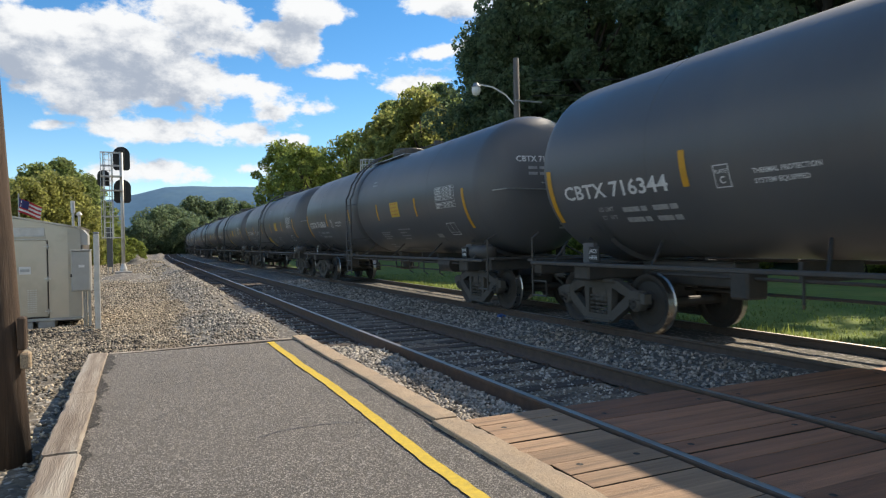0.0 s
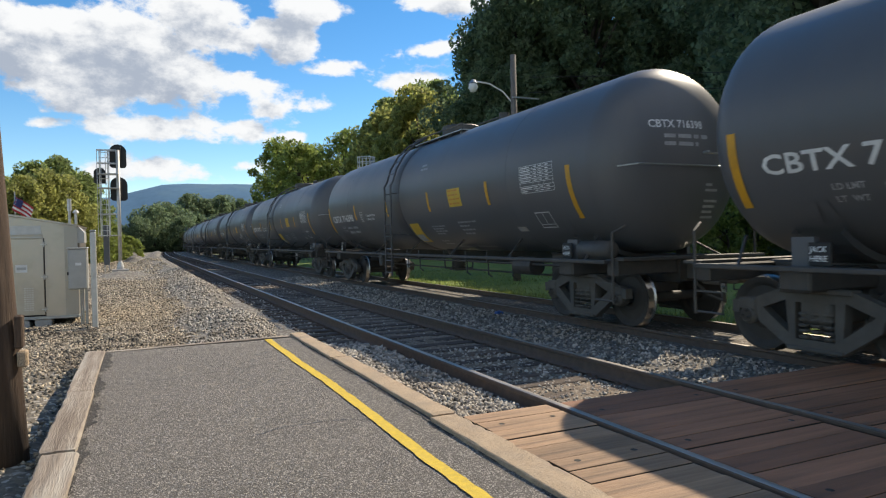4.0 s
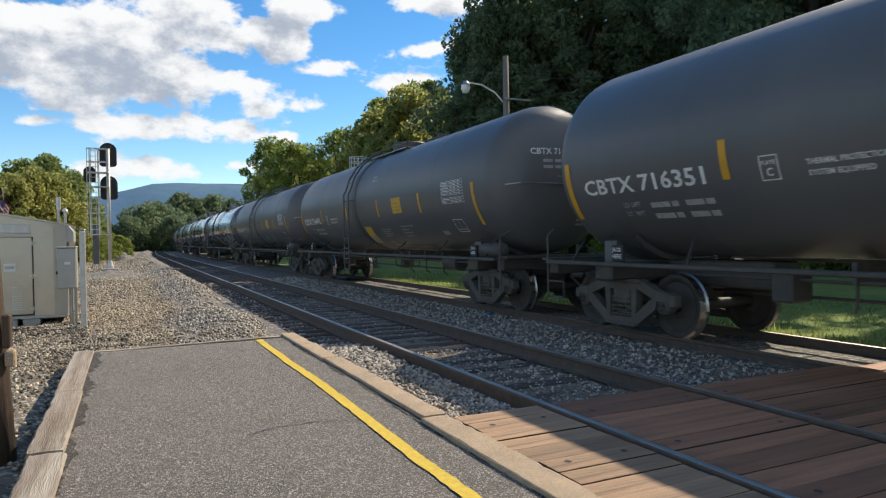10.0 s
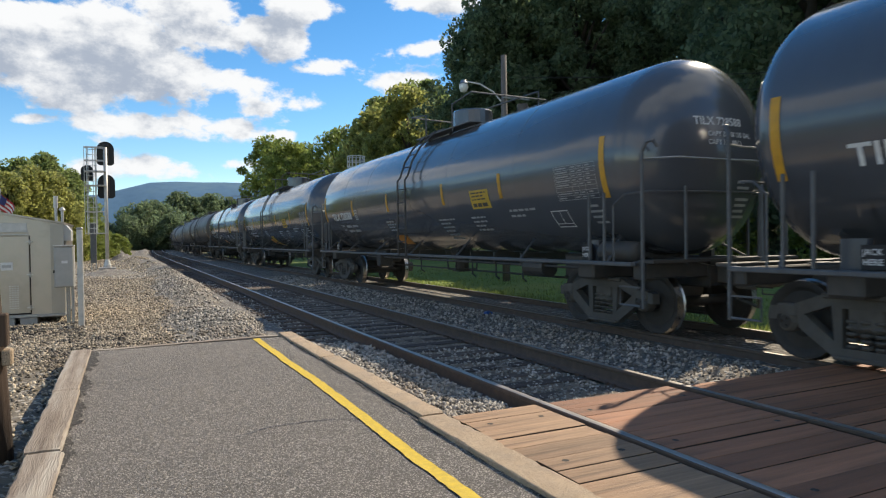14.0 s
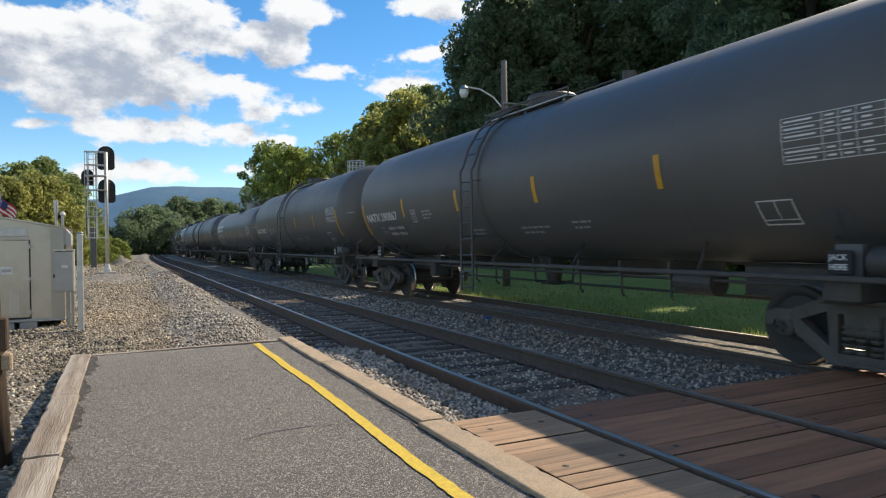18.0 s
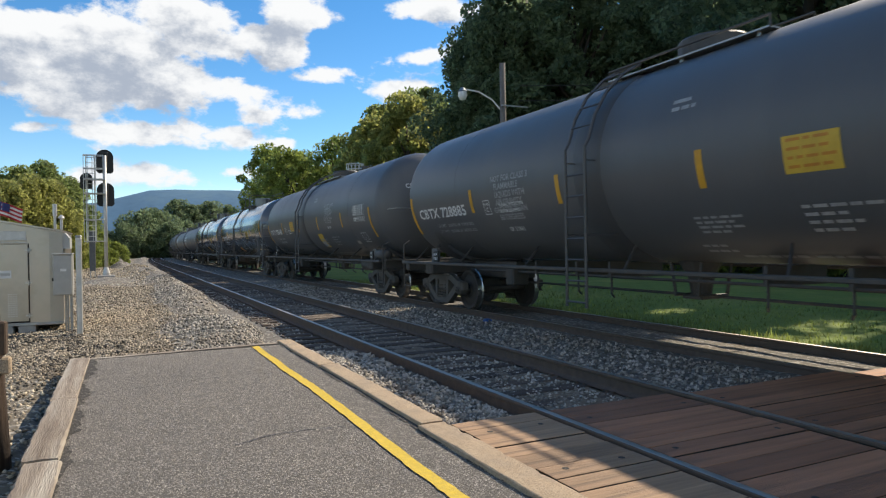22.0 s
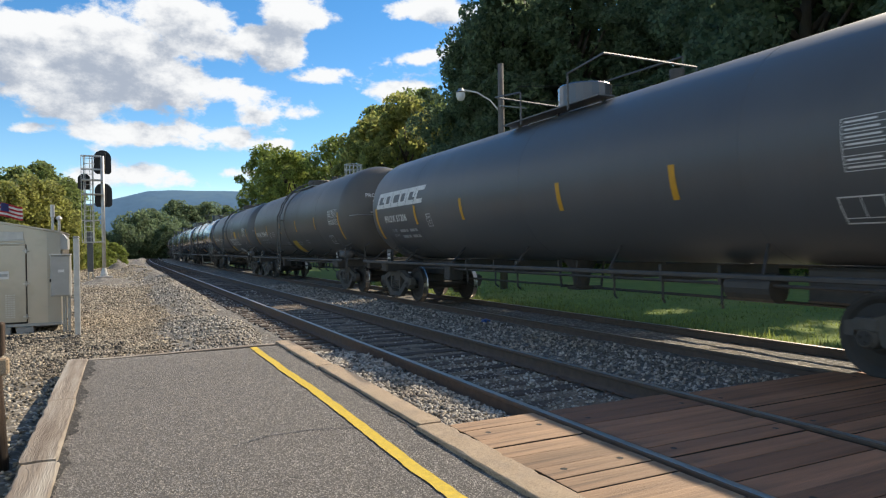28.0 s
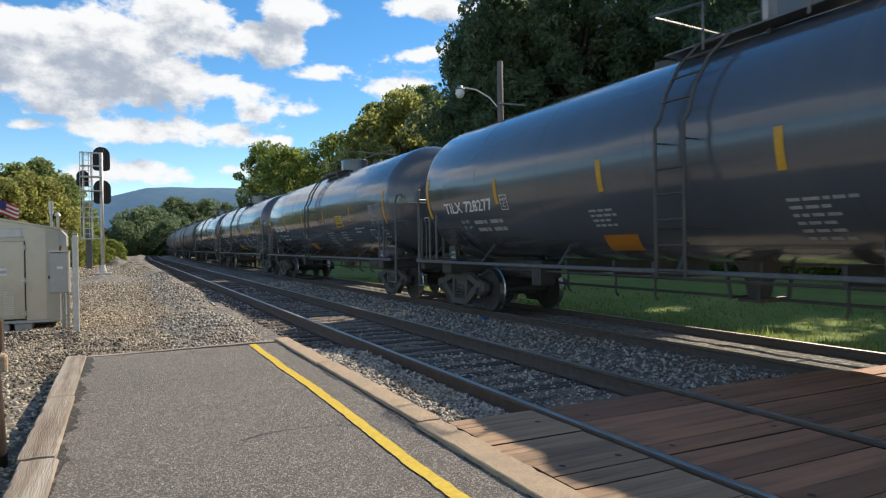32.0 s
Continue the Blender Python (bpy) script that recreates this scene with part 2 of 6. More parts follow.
M["lamp_glass"] = mat("lamp_glass", (0.75, 0.77, 0.78), 0.15, second=(0.65, 0.68, 0.7), scale=5)
M["roof_red"] = mat("red_shingle_roof", (0.3, 0.06, 0.045), 0.8, second=(0.2, 0.05, 0.04), scale=8, bump=0.4)
M["siding"] = mat("white_siding", (0.7, 0.69, 0.66), 0.6, second=(0.6, 0.59, 0.56), scale=3)
M["scrap_blue"] = mat("blue_plastic", (0.03, 0.12, 0.4), 0.4, scale=9)
M["flag_red"] = mat("flag_red", (0.5, 0.03, 0.04), 0.7, scale=8)
M["flag_white"] = mat("flag_white", (0.75, 0.74, 0.72), 0.7, scale=8)
M["flag_blue"] = mat("flag_blue", (0.03, 0.04, 0.16), 0.7, scale=8)


def leaf_mat(name, color, second, trans=0.35):
    m = mat(name, color, 0.55, second=second, scale=0.35, island=0.4, amount=0.9)
    nt = m.node_tree
    N, K = nt.nodes, nt.links
    b = N["Principled BSDF"]
    t = N.new("ShaderNodeBsdfTranslucent")
    K.new(b.inputs["Base Color"].links[0].from_socket, t.inputs["Color"])
    x = N.new("ShaderNodeMixShader")
    x.inputs[0].default_value = trans
    K.new(b.outputs[0], x.inputs[1])
    K.new(t.outputs[0], x.inputs[2])
    K.new(x.outputs[0], N["Material Output"].inputs["Surface"])
    return m


M["leaf_dark"] = leaf_mat("dark_green_leaves", (0.215, 0.28, 0.15), (0.15, 0.205, 0.115), 0.7)
M["leaf_mid"] = leaf_mat("green_leaves", (0.3, 0.36, 0.13), (0.2, 0.255, 0.095), 0.68)
M["leaf_yellow"] = leaf_mat("yellowing_leaves", (0.42, 0.4, 0.125), (0.28, 0.32, 0.11), 0.7)
M["leaf_bright"] = leaf_mat("bright_green_leaves", (0.32, 0.38, 0.1), (0.2, 0.25, 0.07), 0.65)


def ground_mat(name, a, b_, c, s1, s2, bump, bscale, rough=0.95, speck=None):
    m = mat(name, a, rough, second=b_, scale=s1, third=c, third_scale=s2, bump=bump, bump_scale=bscale, amount=0.7, rough_var=0.04, speck=speck)
    return m


M["asphalt"] = ground_mat("worn_asphalt", (0.25, 0.226, 0.198), (0.085, 0.076, 0.066), (0.17, 0.153, 0.133), 75, 0.8, 2.4, 85, speck=((0.6, 0.54, 0.47), 150, 0.72))
M["joint"] = mat("dirt_dark_joint", (0.03, 0.025, 0.021), 0.9, second=(0.018, 0.015, 0.013), scale=20)
M["tar"] = mat("tar_and_grit", (0.07, 0.062, 0.053), 0.9, second=(0.03, 0.027, 0.023), scale=30, speck=((0.3, 0.27, 0.23), 90, 0.85), bump=1.2, bump_scale=60)
# brown dirt of the far track, darkened in its colour for shade under the train
M["shaded_dirt"] = ground_mat("oil_dark_trackbed", (0.11, 0.09, 0.07), (0.06, 0.05, 0.04), (0.15, 0.12, 0.09), 14, 1.4, 1.2, 40, speck=((0.24, 0.2, 0.16), 45, 0.85))
M["tank_band"] = mat("jacket_band_paint", (0.085, 0.085, 0.088), 0.45, second=(0.065, 0.065, 0.067), scale=1.5, bump=0.05, bump_scale=5)
M["dirt"] = ground_mat("trackbed_dirt", (0.27, 0.205, 0.145), (0.14, 0.105, 0.074), (0.32, 0.25, 0.18), 14, 1.4, 1.2, 40, speck=((0.42, 0.37, 0.3), 45, 0.82))
M["ballast"] = ground_mat("ballast_bed", (0.26, 0.235, 0.2), (0.07, 0.061, 0.051), (0.2, 0.16, 0.12), 22, 0.9, 1.6, 26, speck=((0.44, 0.41, 0.36), 24, 0.74))
M["yard"] = ground_mat("yard_gravel", (0.25, 0.21, 0.155), (0.07, 0.056, 0.04), (0.36, 0.29, 0.19), 16, 0.35, 1.6, 24, speck=((0.5, 0.45, 0.38), 26, 0.76))
M["grass_ground"] = ground_mat("lawn", (0.2, 0.27, 0.05), (0.11, 0.16, 0.03), (0.27, 0.28, 0.07), 2.5, 0.25, 1.2, 30)
M["earth"] = ground_mat("meadow_and_scrub", (0.13, 0.14, 0.05), (0.07, 0.08, 0.03), (0.2, 0.17, 0.09), 0.6, 0.05, 1.0, 6)
# the woods' green is shifted to blue: distance haze put into the base colour
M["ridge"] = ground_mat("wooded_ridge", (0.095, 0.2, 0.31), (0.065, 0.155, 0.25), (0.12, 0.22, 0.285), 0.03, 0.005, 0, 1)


# ---- building blocks ----
def finish(name, bm, material, parent=None, label="", smooth=False):
    me = bpy.data.meshes.new(name)
    bm.to_mesh(me)
    bm.free()
    for m in (material if isinstance(material, (list, tuple)) else [material]):
        me.materials.append(m)
    if smooth:
        for f in me.polygons:
            f.use_smooth = True
    ob = new(name, me)
    if parent:
        ob.parent = parent
    if label:
        ob["label"] = label
    return ob


def part(name, bm, material, parent, label="", smooth=False):
    return finish(name, bm, material, parent, label, smooth)


def again(ob, parent, m=None):
    """One more object on the mesh of ob."""
    o = new(ob.name.split(".")[0], ob.data)
    o.parent = parent
    if m is not None:
        o.matrix_basis = m
    if "label" in ob:
        o["label"] = ob["label"]
    return o


def pydata(name, verts, faces, material, parent=None, smooth=False):
    me = bpy.data.meshes.new(name)
    me.from_pydata(verts, [], faces)
    me.materials.append(material)
    if smooth:
        me.polygons.foreach_set("use_smooth", [True] * len(me.polygons))
    ob = new(name, me)
    if parent:
        ob.parent = parent
    return ob


def box(bm, x0, x1, y0, y1, z0, z1, bevel=0.0, m=None, mi=0):
    g = bmesh.ops.create_cube(bm, size=1.0)
    vs = g["verts"]
    for v in vs:
        v.co = Vector(((x0 + x1) / 2 + v.co.x * (x1 - x0), (y0 + y1) / 2 + v.co.y * (y1 - y0), (z0 + z1) / 2 + v.co.z * (z1 - z0)))
    fs = {f for v in vs for f in v.link_faces}
    for f in fs:
        f.material_index = mi
    if bevel:
        es = list({e for v in vs for e in v.link_edges})
        r = bmesh.ops.bevel(bm, geom=es, offset=bevel, segments=1, affect="EDGES")
        vs = list({v for f in r["faces"] for v in f.verts} | {v for v in vs if v.is_valid})
        for f in r["faces"]:
            f.material_index = mi
    if m is not None:
        bmesh.ops.transform(bm, matrix=m, verts=vs)
    return vs


def tube(bm, pts, r, seg=6, taper=None, caps=True, mi=0):
    """A round bar along points."""
    pts = [Vector(q) for q in pts]
    rings = []
    for i, q in enumerate(pts):
        d = (pts[min(i + 1, len(pts) - 1)] - pts[max(i - 1, 0)]).normalized()
        a = d.orthogonal().normalized() if i == 0 else (prev - prev.dot(d) * d).normalized()
        prev = a
        b = d.cross(a)
        rr = r if taper is None else taper[i]
        rings.append([bm.verts.new(q + rr * (math.cos(2 * math.pi * k / seg) * a + math.sin(2 * math.pi * k / seg) * b)) for k in range(seg)])
    for p0, p1 in zip(rings, rings[1:]):
        for k in range(seg):
            bm.faces.new((p0[k], p0[(k + 1) % seg], p1[(k + 1) % seg], p1[k])).material_index = mi
    if caps:
        bm.faces.new(rings[0][::-1]).material_index = mi
        bm.faces.new(rings[-1]).material_index = mi
    return rings


def lathe(bm, profile, axis="y", seg=32, centre=(0, 0, 0), mi=0):
    """Turns (along, radius) pairs about an axis through centre."""
    c = Vector(centre)
    rings = []
    for a, r in profile:
        if r < 1e-6:
            q = {"x": (a, 0, 0), "y": (0, a, 0), "z": (0, 0, a)}[axis]
            rings.append([bm.verts.new(c + Vector(q))])
            continue
        ring = []
        for k in range(seg):
            w = 2 * math.pi * k / seg
            u, v = r * math.cos(w), r * math.sin(w)
            q = {"x": (a, u, v), "y": (v, a, u), "z": (u, v, a)}[axis]
            ring.append(bm.verts.new(c + Vector(q)))
        rings.append(ring)
    for p0, p1 in zip(rings, rings[1:]):
        for k in range(seg):
            k2 = (k + 1) % seg
            if len(p0) == 1 and len(p1) == 1:
                continue
            if len(p0) == 1:
                f = bm.faces.new((p0[0], p1[k2], p1[k]))
            elif len(p1) == 1:
                f = bm.faces.new((p0[k], p0[k2], p1[0]))
            else:
                f = bm.faces.new((p0[k], p0[k2], p1[k2], p1[k]))
            f.material_index = mi
    return rings


# ---- the plan ----
# y runs along the tracks away from the platform, x to the right across them; rail heads of the near track lie at z = 0
XA, GAUGE = 3.135, 1.505
XN = XA + GAUGE / 2
XT, ZT = 7.874, -0.076
BEND, CURVE = 68.7, 0.0006


def along(s, d):
    """The place at s metres along the tracks, d metres right of the plan's axis."""
    e = max(s - BEND, 0.0)
    a = CURVE * e
    return ((1 - math.cos(a)) / CURVE + d * math.cos(a), min(s, BEND) + math.sin(a) / CURVE - d * math.sin(a))


def heading(s):
    return -math.degrees(CURVE * max(s - BEND, 0.0))


def fbm(x, y, s, seed=0.0):
    return noise.fractal(Vector((x * s + seed, y * s - seed, seed * 1.7)), 1.0, 2.0, 4)




# ---- ground ----
def sheet(name, xs, ys, height, material, label, kind="structure", bend=False):
    vs, fs = [], []
    for y in ys:
        for x in xs:
            px, py = along(y, x) if bend else (x, y)
            vs.append((px, py, height(x, y)))
    n = len(xs)
    for j in range(len(ys) - 1):
        for i in range(n - 1):
            fs.append((j * n + i, j * n + i + 1, (j + 1) * n + i + 1, (j + 1) * n + i))
    ob = pydata(name, vs, fs, material, smooth=True)
    return tagged(ob, label=label, kind=kind)


def spread(a, b, n, p=1.0):
    return [a + (b - a) * (i / n) ** p for i in range(n + 1)]


XS = sorted({-2500, -1200, -600, -300, -150, -80, -50, -30, -20, -15, -12, -10, 9.4, 12, 16, 20, 26, 34, 45, 60, 90, 150, 300, 600, 1200, 2500})
YS = sorted({-1500, -700, -300, -150, -80, -40, -20, -10, 0, 10, 20, 30, 40, 55, 70, 90, 120, 160, 220, 300, 450, 700, 1100, 1800, 2800})


def land(x, y):
    r = max(0.0, x - 24)
    return -0.34 + min(0.22 * r, 26.0) * min(1.0, max(0.0, (x - 24) / 30)) * (1 if x < 200 else 1.0)


sheet("ground", XS, YS, land, M["earth"], "meadow and scrubby earth reaching to the ridge")
sheet("lawn", spread(9.05, 30, 24), spread(-40, 75, 80), lambda x, y: -0.27 + 0.03 * fbm(x, y, 0.5) + 0.004 * (x - 9), M["grass_ground"],
      "mown green lawn beyond the tracks, partly in tree shade")


def bed(x, y):
    """The ballast: level between the sleepers, falling off at both sides."""
    z = -0.205 + 0.02 * fbm(x, y, 3.0)
    if 2.1 < x < 3.06 and y < 9.6:
        z += 0.075 * min(1.0, (9.6 - y) / 0.8)
    if x > XT + 1.6:
        z -= 0.35 * min(x - XT - 1.6, 0.6)
    if x < 2.2 and y > 9:
        z -= 0.06 * min(2.2 - x, 2)
    if x > XT - 1.6 or x < XN + 1.5:
        return z
    return z - 0.03


sheet("ballast_bed", spread(1.0, 10.2, 60), spread(-40, 40, 300) + spread(41, 420, 120), bed, M["ballast"], "grey crushed stone ballast under two tracks", bend=True)


for _d, _z, _name, _m in ((XN, 0.0, "track_dirt", "dirt"), (XT, ZT, "far_track_dirt", "shaded_dirt")):
    sheet(_name, spread(_d - 0.66, _d + 0.66, 16), spread(4.7, 45, 330), lambda x, y, z=_z: z - 0.186 + 0.016 * fbm(x, y, 2.2, 7) + 0.012 * fbm(x, y, 9.0, 2), M[_m],
          "brown dirt and fine stone packed between the rails")


def yard_height(x, y):
    mound = 0.3 * math.exp(-((x - 1.9) / 0.9) ** 2) * min(1, max(0, (y - 17) / 9)) * (1 if y < 70 else 0.6)
    pile = 0.55 * math.exp(-((x - 0.6) / 1.0) ** 2 - ((y - 52) / 4) ** 2) + 0.35 * math.exp(-((x - 1.2) / 0.8) ** 2 - ((y - 42) / 3) ** 2)
    return -0.17 + pile + 0.05 * fbm(x, y, 0.6, 3) + 0.015 * fbm(x, y, 4.0, 5) + 0.5 * mound - (0.05 if y < 9.5 and x > -0.7 else 0) - (0.25 * min(max(x - 1.9, 0), 0.6))


sheet("gravel_yard", spread(-14, 2.5, 90), spread(-40, 8, 40) + spread(8.2, 40, 160) + spread(41, 150, 60), yard_height, M["yard"],
      "pale brown gravel yard beside the tracks", bend=True)


def shoulder(x, y):
    """The bank of fresh grey stone heaped beside the near track."""
    ramp = min(1.0, max(0.0, (y - 9.7) / 2.5))
    heap = 0.2 * math.exp(-((x - 1.55) / 0.75) ** 2) * (0.75 + 0.45 * math.sin(y * 0.55 + 1.0)) * ramp
    return yard_height(x, y) + heap - 0.05 + 0.05 * fbm(x, y, 0.8, 9) + 0.03 * fbm(x, y, 5.0, 4) - 0.3 * max(0.0, -0.1 - x)


def yard_top(x, y):
    return max(shoulder(x, y), yard_height(x, y))


sheet("ballast_shoulder", spread(-0.4, 2.5, 44), spread(9.75, 40, 230) + spread(41, 150, 60), shoulder, M["ballast"], "bank of grey crushed stone along the near track", bend=True)


def gravel_pile(x, y, wide, long_, high, seed):
    vs, fs = [], []
    n, m = 28, 12
    for j in range(m + 1):
        r = j / m
        for i in range(n):
            a = 2 * math.pi * i / n
            px, py = x + wide * r * math.cos(a), y + long_ * r * math.sin(a)
            h = high * (math.cos(r * math.pi) * 0.5 + 0.5) ** 0.8
            vs.append((px, py, yard_height(px, py) - 0.04 + h * (1 + 0.25 * fbm(px, py, 1.6, seed)) + 0.03 * fbm(px, py, 6, seed)))
    for j in range(m):
        for i in range(n):
            fs.append((j * n + i, (j + 1) * n + i, (j + 1) * n + (i + 1) % n, j * n + (i + 1) % n))
    root = tagged(new("gravel_pile"), "low heap of grey gravel dumped in the yard", "gravel pile")
    pydata("mound", vs, fs, M["ballast"], root, smooth=True)


gravel_pile(-0.75, 37.0, 1.6, 4.2, 0.28, 3)
gravel_pile(-0.3, 65.0, 1.35, 3.2, 0.66, 6)


# ---- platform ----
def platform():
    bm = bmesh.new()
    box(bm, -0.43, 1.97, -14, 9.42, -0.3, 0.035)
    bmesh.ops.subdivide_edges(bm, edges=[e for e in bm.edges if abs((e.verts[0].co - e.verts[1].co).y) > 5], cuts=60, use_grid_fill=True)
    bmesh.ops.subdivide_edges(bm, edges=[e for e in bm.edges if abs((e.verts[0].co - e.verts[1].co).x) > 2], cuts=12, use_grid_fill=True)
    for v in bm.verts:
        if v.co.z > 0:
            v.co.z += 0.008 * fbm(v.co.x, v.co.y, 0.9)
    ob = finish("platform", bm, M["asphalt"], smooth=False)
    tagged(ob, "worn grey asphalt station platform", kind="structure")
    # the wavering yellow edge line
    bm = bmesh.new()
    rows = []
    for i in range(240):
        y = 9.4 - i * 0.06
        c = 1.6 + 0.012 * math.sin(y * 1.3) + 0.01 * fbm(0, y, 2.2)
        w = 0.046 + 0.006 * fbm(3, y, 5)
        l, r = c - w + 0.005 * fbm(5, y, 16), c + w + 0.005 * fbm(9, y, 16)
        rows.append([bm.verts.new((x, y, 0.0435 + 0.008 * fbm(x, y, 0.9))) for x in (l, (l + r) / 2, r)])
    for a, b in zip(rows, rows[1:]):
        for k in range(2):
            bm.faces.new((a[k], b[k], b[k + 1], a[k + 1]))
    line = finish("yellow_line", bm, M["yellow_line"], ob, "hand-painted yellow safety line")
    # tar-dark crack across the asphalt
    bm = bmesh.new()
    prev = None
    for i in range(50):
        x = 0.66 + i * 0.0187
        y = 4.76 + 0.14 * math.sin((x - 0.66) * 3.3) + 0.03 * fbm(x, 0, 6)
        w = 0.006 + 0.004 * fbm(x, 4, 9)
        q = [bm.verts.new((x, y - w, 0.041 + 0.008 * fbm(x, y, 0.9))), bm.verts.new((x, y + w, 0.041 + 0.008 * fbm(x, y, 0.9)))]
        if prev:
            bm.faces.new((prev[0], q[0], q[1], prev[1]))
        prev = q
    part("crack", bm, M["signal_black"], ob, "open crack in the asphalt")
    # an old joint further along, tar and grit along the timber, a dark strip at the kerb
    bm = bmesh.new()
    prev = None
    for i in range(70):
        x = -0.3 + i * 0.0305
        y = 7.1 + 0.28 * (x + 0.3) + 0.05 * fbm(x, 2, 2)
        w = max(0.001, 0.004 + 0.006 * fbm(x, 7, 5))
        q = [bm.verts.new((x, y + e * w, 0.041 + 0.008 * fbm(x, y, 0.9))) for e in (-1, 1)]
        if prev:
            bm.faces.new((prev[0], q[0], q[1], prev[1]))
        prev = q
    part("crack", bm, M["tar"], ob, "faint joint in the asphalt")
    for x0, sx, wide, nm in ((-0.435, 1, 0.1, 11), (1.965, -1, 0.05, 17)):
        bm = bmesh.new()
        prev = None
        for i in range(190):
            y = 9.4 - i * 0.05
            w = max(0.012, wide * (0.75 + 0.9 * fbm(nm, y, 1.7) + 0.5 * fbm(nm, y, 9)))
            q = [bm.verts.new((x, y, 0.0405 + 0.008 * fbm(x, y, 0.9))) for x in (x0, x0 + sx * w * 0.5, x0 + sx * w)]
            if prev:
                for k in range(2):
                    bm.faces.new((prev[k], prev[k + 1], q[k + 1], q[k]))
            prev = q
        bmesh.ops.recalc_face_normals(bm, faces=bm.faces)
        part("edge_grit", bm, M["tar"], ob, "ragged dark strip along the platform edge")
    return ob


platform()


def rough_beam(bm, x0, x1, y0, y1, z0, z1, chips, seed, right=None):
    """A long worn block with chipped upper edges."""
    n = max(4, int((y1 - y0) / 0.05))
    rnd = random.Random(seed)
    prof = None
    for i in range(n + 1):
        y = y0 + (y1 - y0) * i / n
        a = chips * max(0, fbm(seed, y, 4.0, seed)) + 0.006
        b = (chips if right is None else right) * max(0, fbm(seed + 5, y, 4.0 if right is None else 7.0, seed + 3)) + 0.006
        e = 0.01 if i in (0, n) else 0.0
        zt = z1 + 0.006 * fbm(seed, y, 3)
        row = [bm.verts.new(q) for q in ((x0, y, z0), (x0 + e, y, zt - a * 0.8), (x0 + a + e, y, zt - e), ((x0 + x1) / 2, y, zt + 0.003 - e), (x1 - b - e, y, zt - e), (x1 - e, y, zt - b * 0.8), (x1, y, z0))]
        if prof:
            for k in range(6):
                bm.faces.new((prof[k], prof[k + 1], row[k + 1], row[k]))
        else:
            bm.faces.new(row)
        prof = row
    bm.faces.new(prof[::-1])
    bmesh.ops.recalc_face_normals(bm, faces=bm.faces)


def kerbs():
    root = tagged(new("kerb"), "tan concrete kerb stones along the platform edge, chipped", kind="structure")
    ys = [9.72, 7.43, 4.56, 2.1, -0.4, -3.0, -5.6, -8.2, -10.8]
    for i, (b, a) in enumerate(zip(ys, ys[1:])):
        bm = bmesh.new()
        off = 0.02 * math.sin(i * 2.1)
        rough_beam(bm, 1.95 + off, 2.15 + off + (0.02 if i == 2 else 0), a + 0.012, b - 0.012, -0.3, 0.068, 0.014 if i != 2 else 0.02, 11 + i, 0.016 if i != 2 else 0.05)
        part("kerb_stone", bm, M["kerb"], root)
    root2 = tagged(new("timber_edging"), "bleached grey timber baulks edging the platform", kind="structure")
    ys = [9.5, 6.9, 4.95, 2.4, -0.2, -2.8, -5.4, -8.0]
    for i, (b, a) in enumerate(zip(ys, ys[1:])):
        bm = bmesh.new()
        off = [0.0, 0.015, 0.035, 0.05, 0.03, 0.0, 0.02, 0][i]
        rough_beam(bm, -0.64 + off, -0.42 + off, a + 0.008, b - 0.008, -0.28, 0.06 + 0.01 * (i % 2), 0.03, 31 + i)
        part("baulk", bm, M["timber"], root2)
    bm = bmesh.new()
    rough_beam(bm, -0.05, 0.05, -1.2, 1.2, -0.3, 0.045, 0.01, 77)
    end = part("end_board", bm, M["timber"], root2, "thin grey board closing the platform's end")
    end.matrix_basis = pose(0.76, 9.52, 0.0, 0, 0, -90 + 4.0)


kerbs()


# ---- tracks ----
RAIL = [(-0.07, -0.178), (0.07, -0.178), (0.07, -0.166), (0.022, -0.15), (0.009, -0.135), (0.009, -0.05), (0.034, -0.036), (0.036, -0.012), (0.03, -0.002), (0.0, 0.0),
        (-0.03, -0.002), (-0.036, -0.012), (-0.034, -0.036), (-0.009, -0.05), (-0.009, -0.135), (-0.022, -0.15), (-0.07, -0.166)]


def rail(parent, d, z):
    vs, fs = [], []
    n = len(RAIL)
    steps = [-60 + 3 * i for i in range(44)] + [72 + 6 * i for i in range(60)]
    for s in steps:
        for a, h in RAIL:
            x, y = along(s, d + a)
            vs.append((x, y, z + h))
    for i in range(len(steps) - 1):
        for k in range(n):
            fs.append((i * n + k, i * n + (k + 1) % n, (i + 1) * n + (k + 1) % n, (i + 1) * n + k))
    ob = pydata("rail", vs, fs, M["rail_side"], parent)
    ob.data.materials.append(M["rail_top"])
    for i, f in enumerate(ob.data.polygons):
        if i % n in (8, 9):
            f.material_index = 1
    return ob


def sleeper_mesh():
    bm = bmesh.new()
    box(bm, -1.38, 1.3, -0.115, 0.115, -0.17, 0.0, bevel=0.012)
    me = bpy.data.meshes.new("sleeper")
    bm.to_mesh(me)
    bm.free()
    me.materials.append(M["sleeper"])
    return me


def plate_mesh():
    bm = bmesh.new()
    box(bm, -0.17, 0.17, -0.09, 0.09, 0.0, 0.016, bevel=0.004)
    for sx in (-0.1, 0.1):
        for sy in (-0.055, 0.055):
            box(bm, sx - 0.014, sx + 0.014, sy - 0.014, sy + 0.014, 0.016, 0.045)
    me = bpy.data.meshes.new("tie_plate")
    bm.to_mesh(me)
    bm.free()
    me.materials.append(M["rail_side"])
    return me


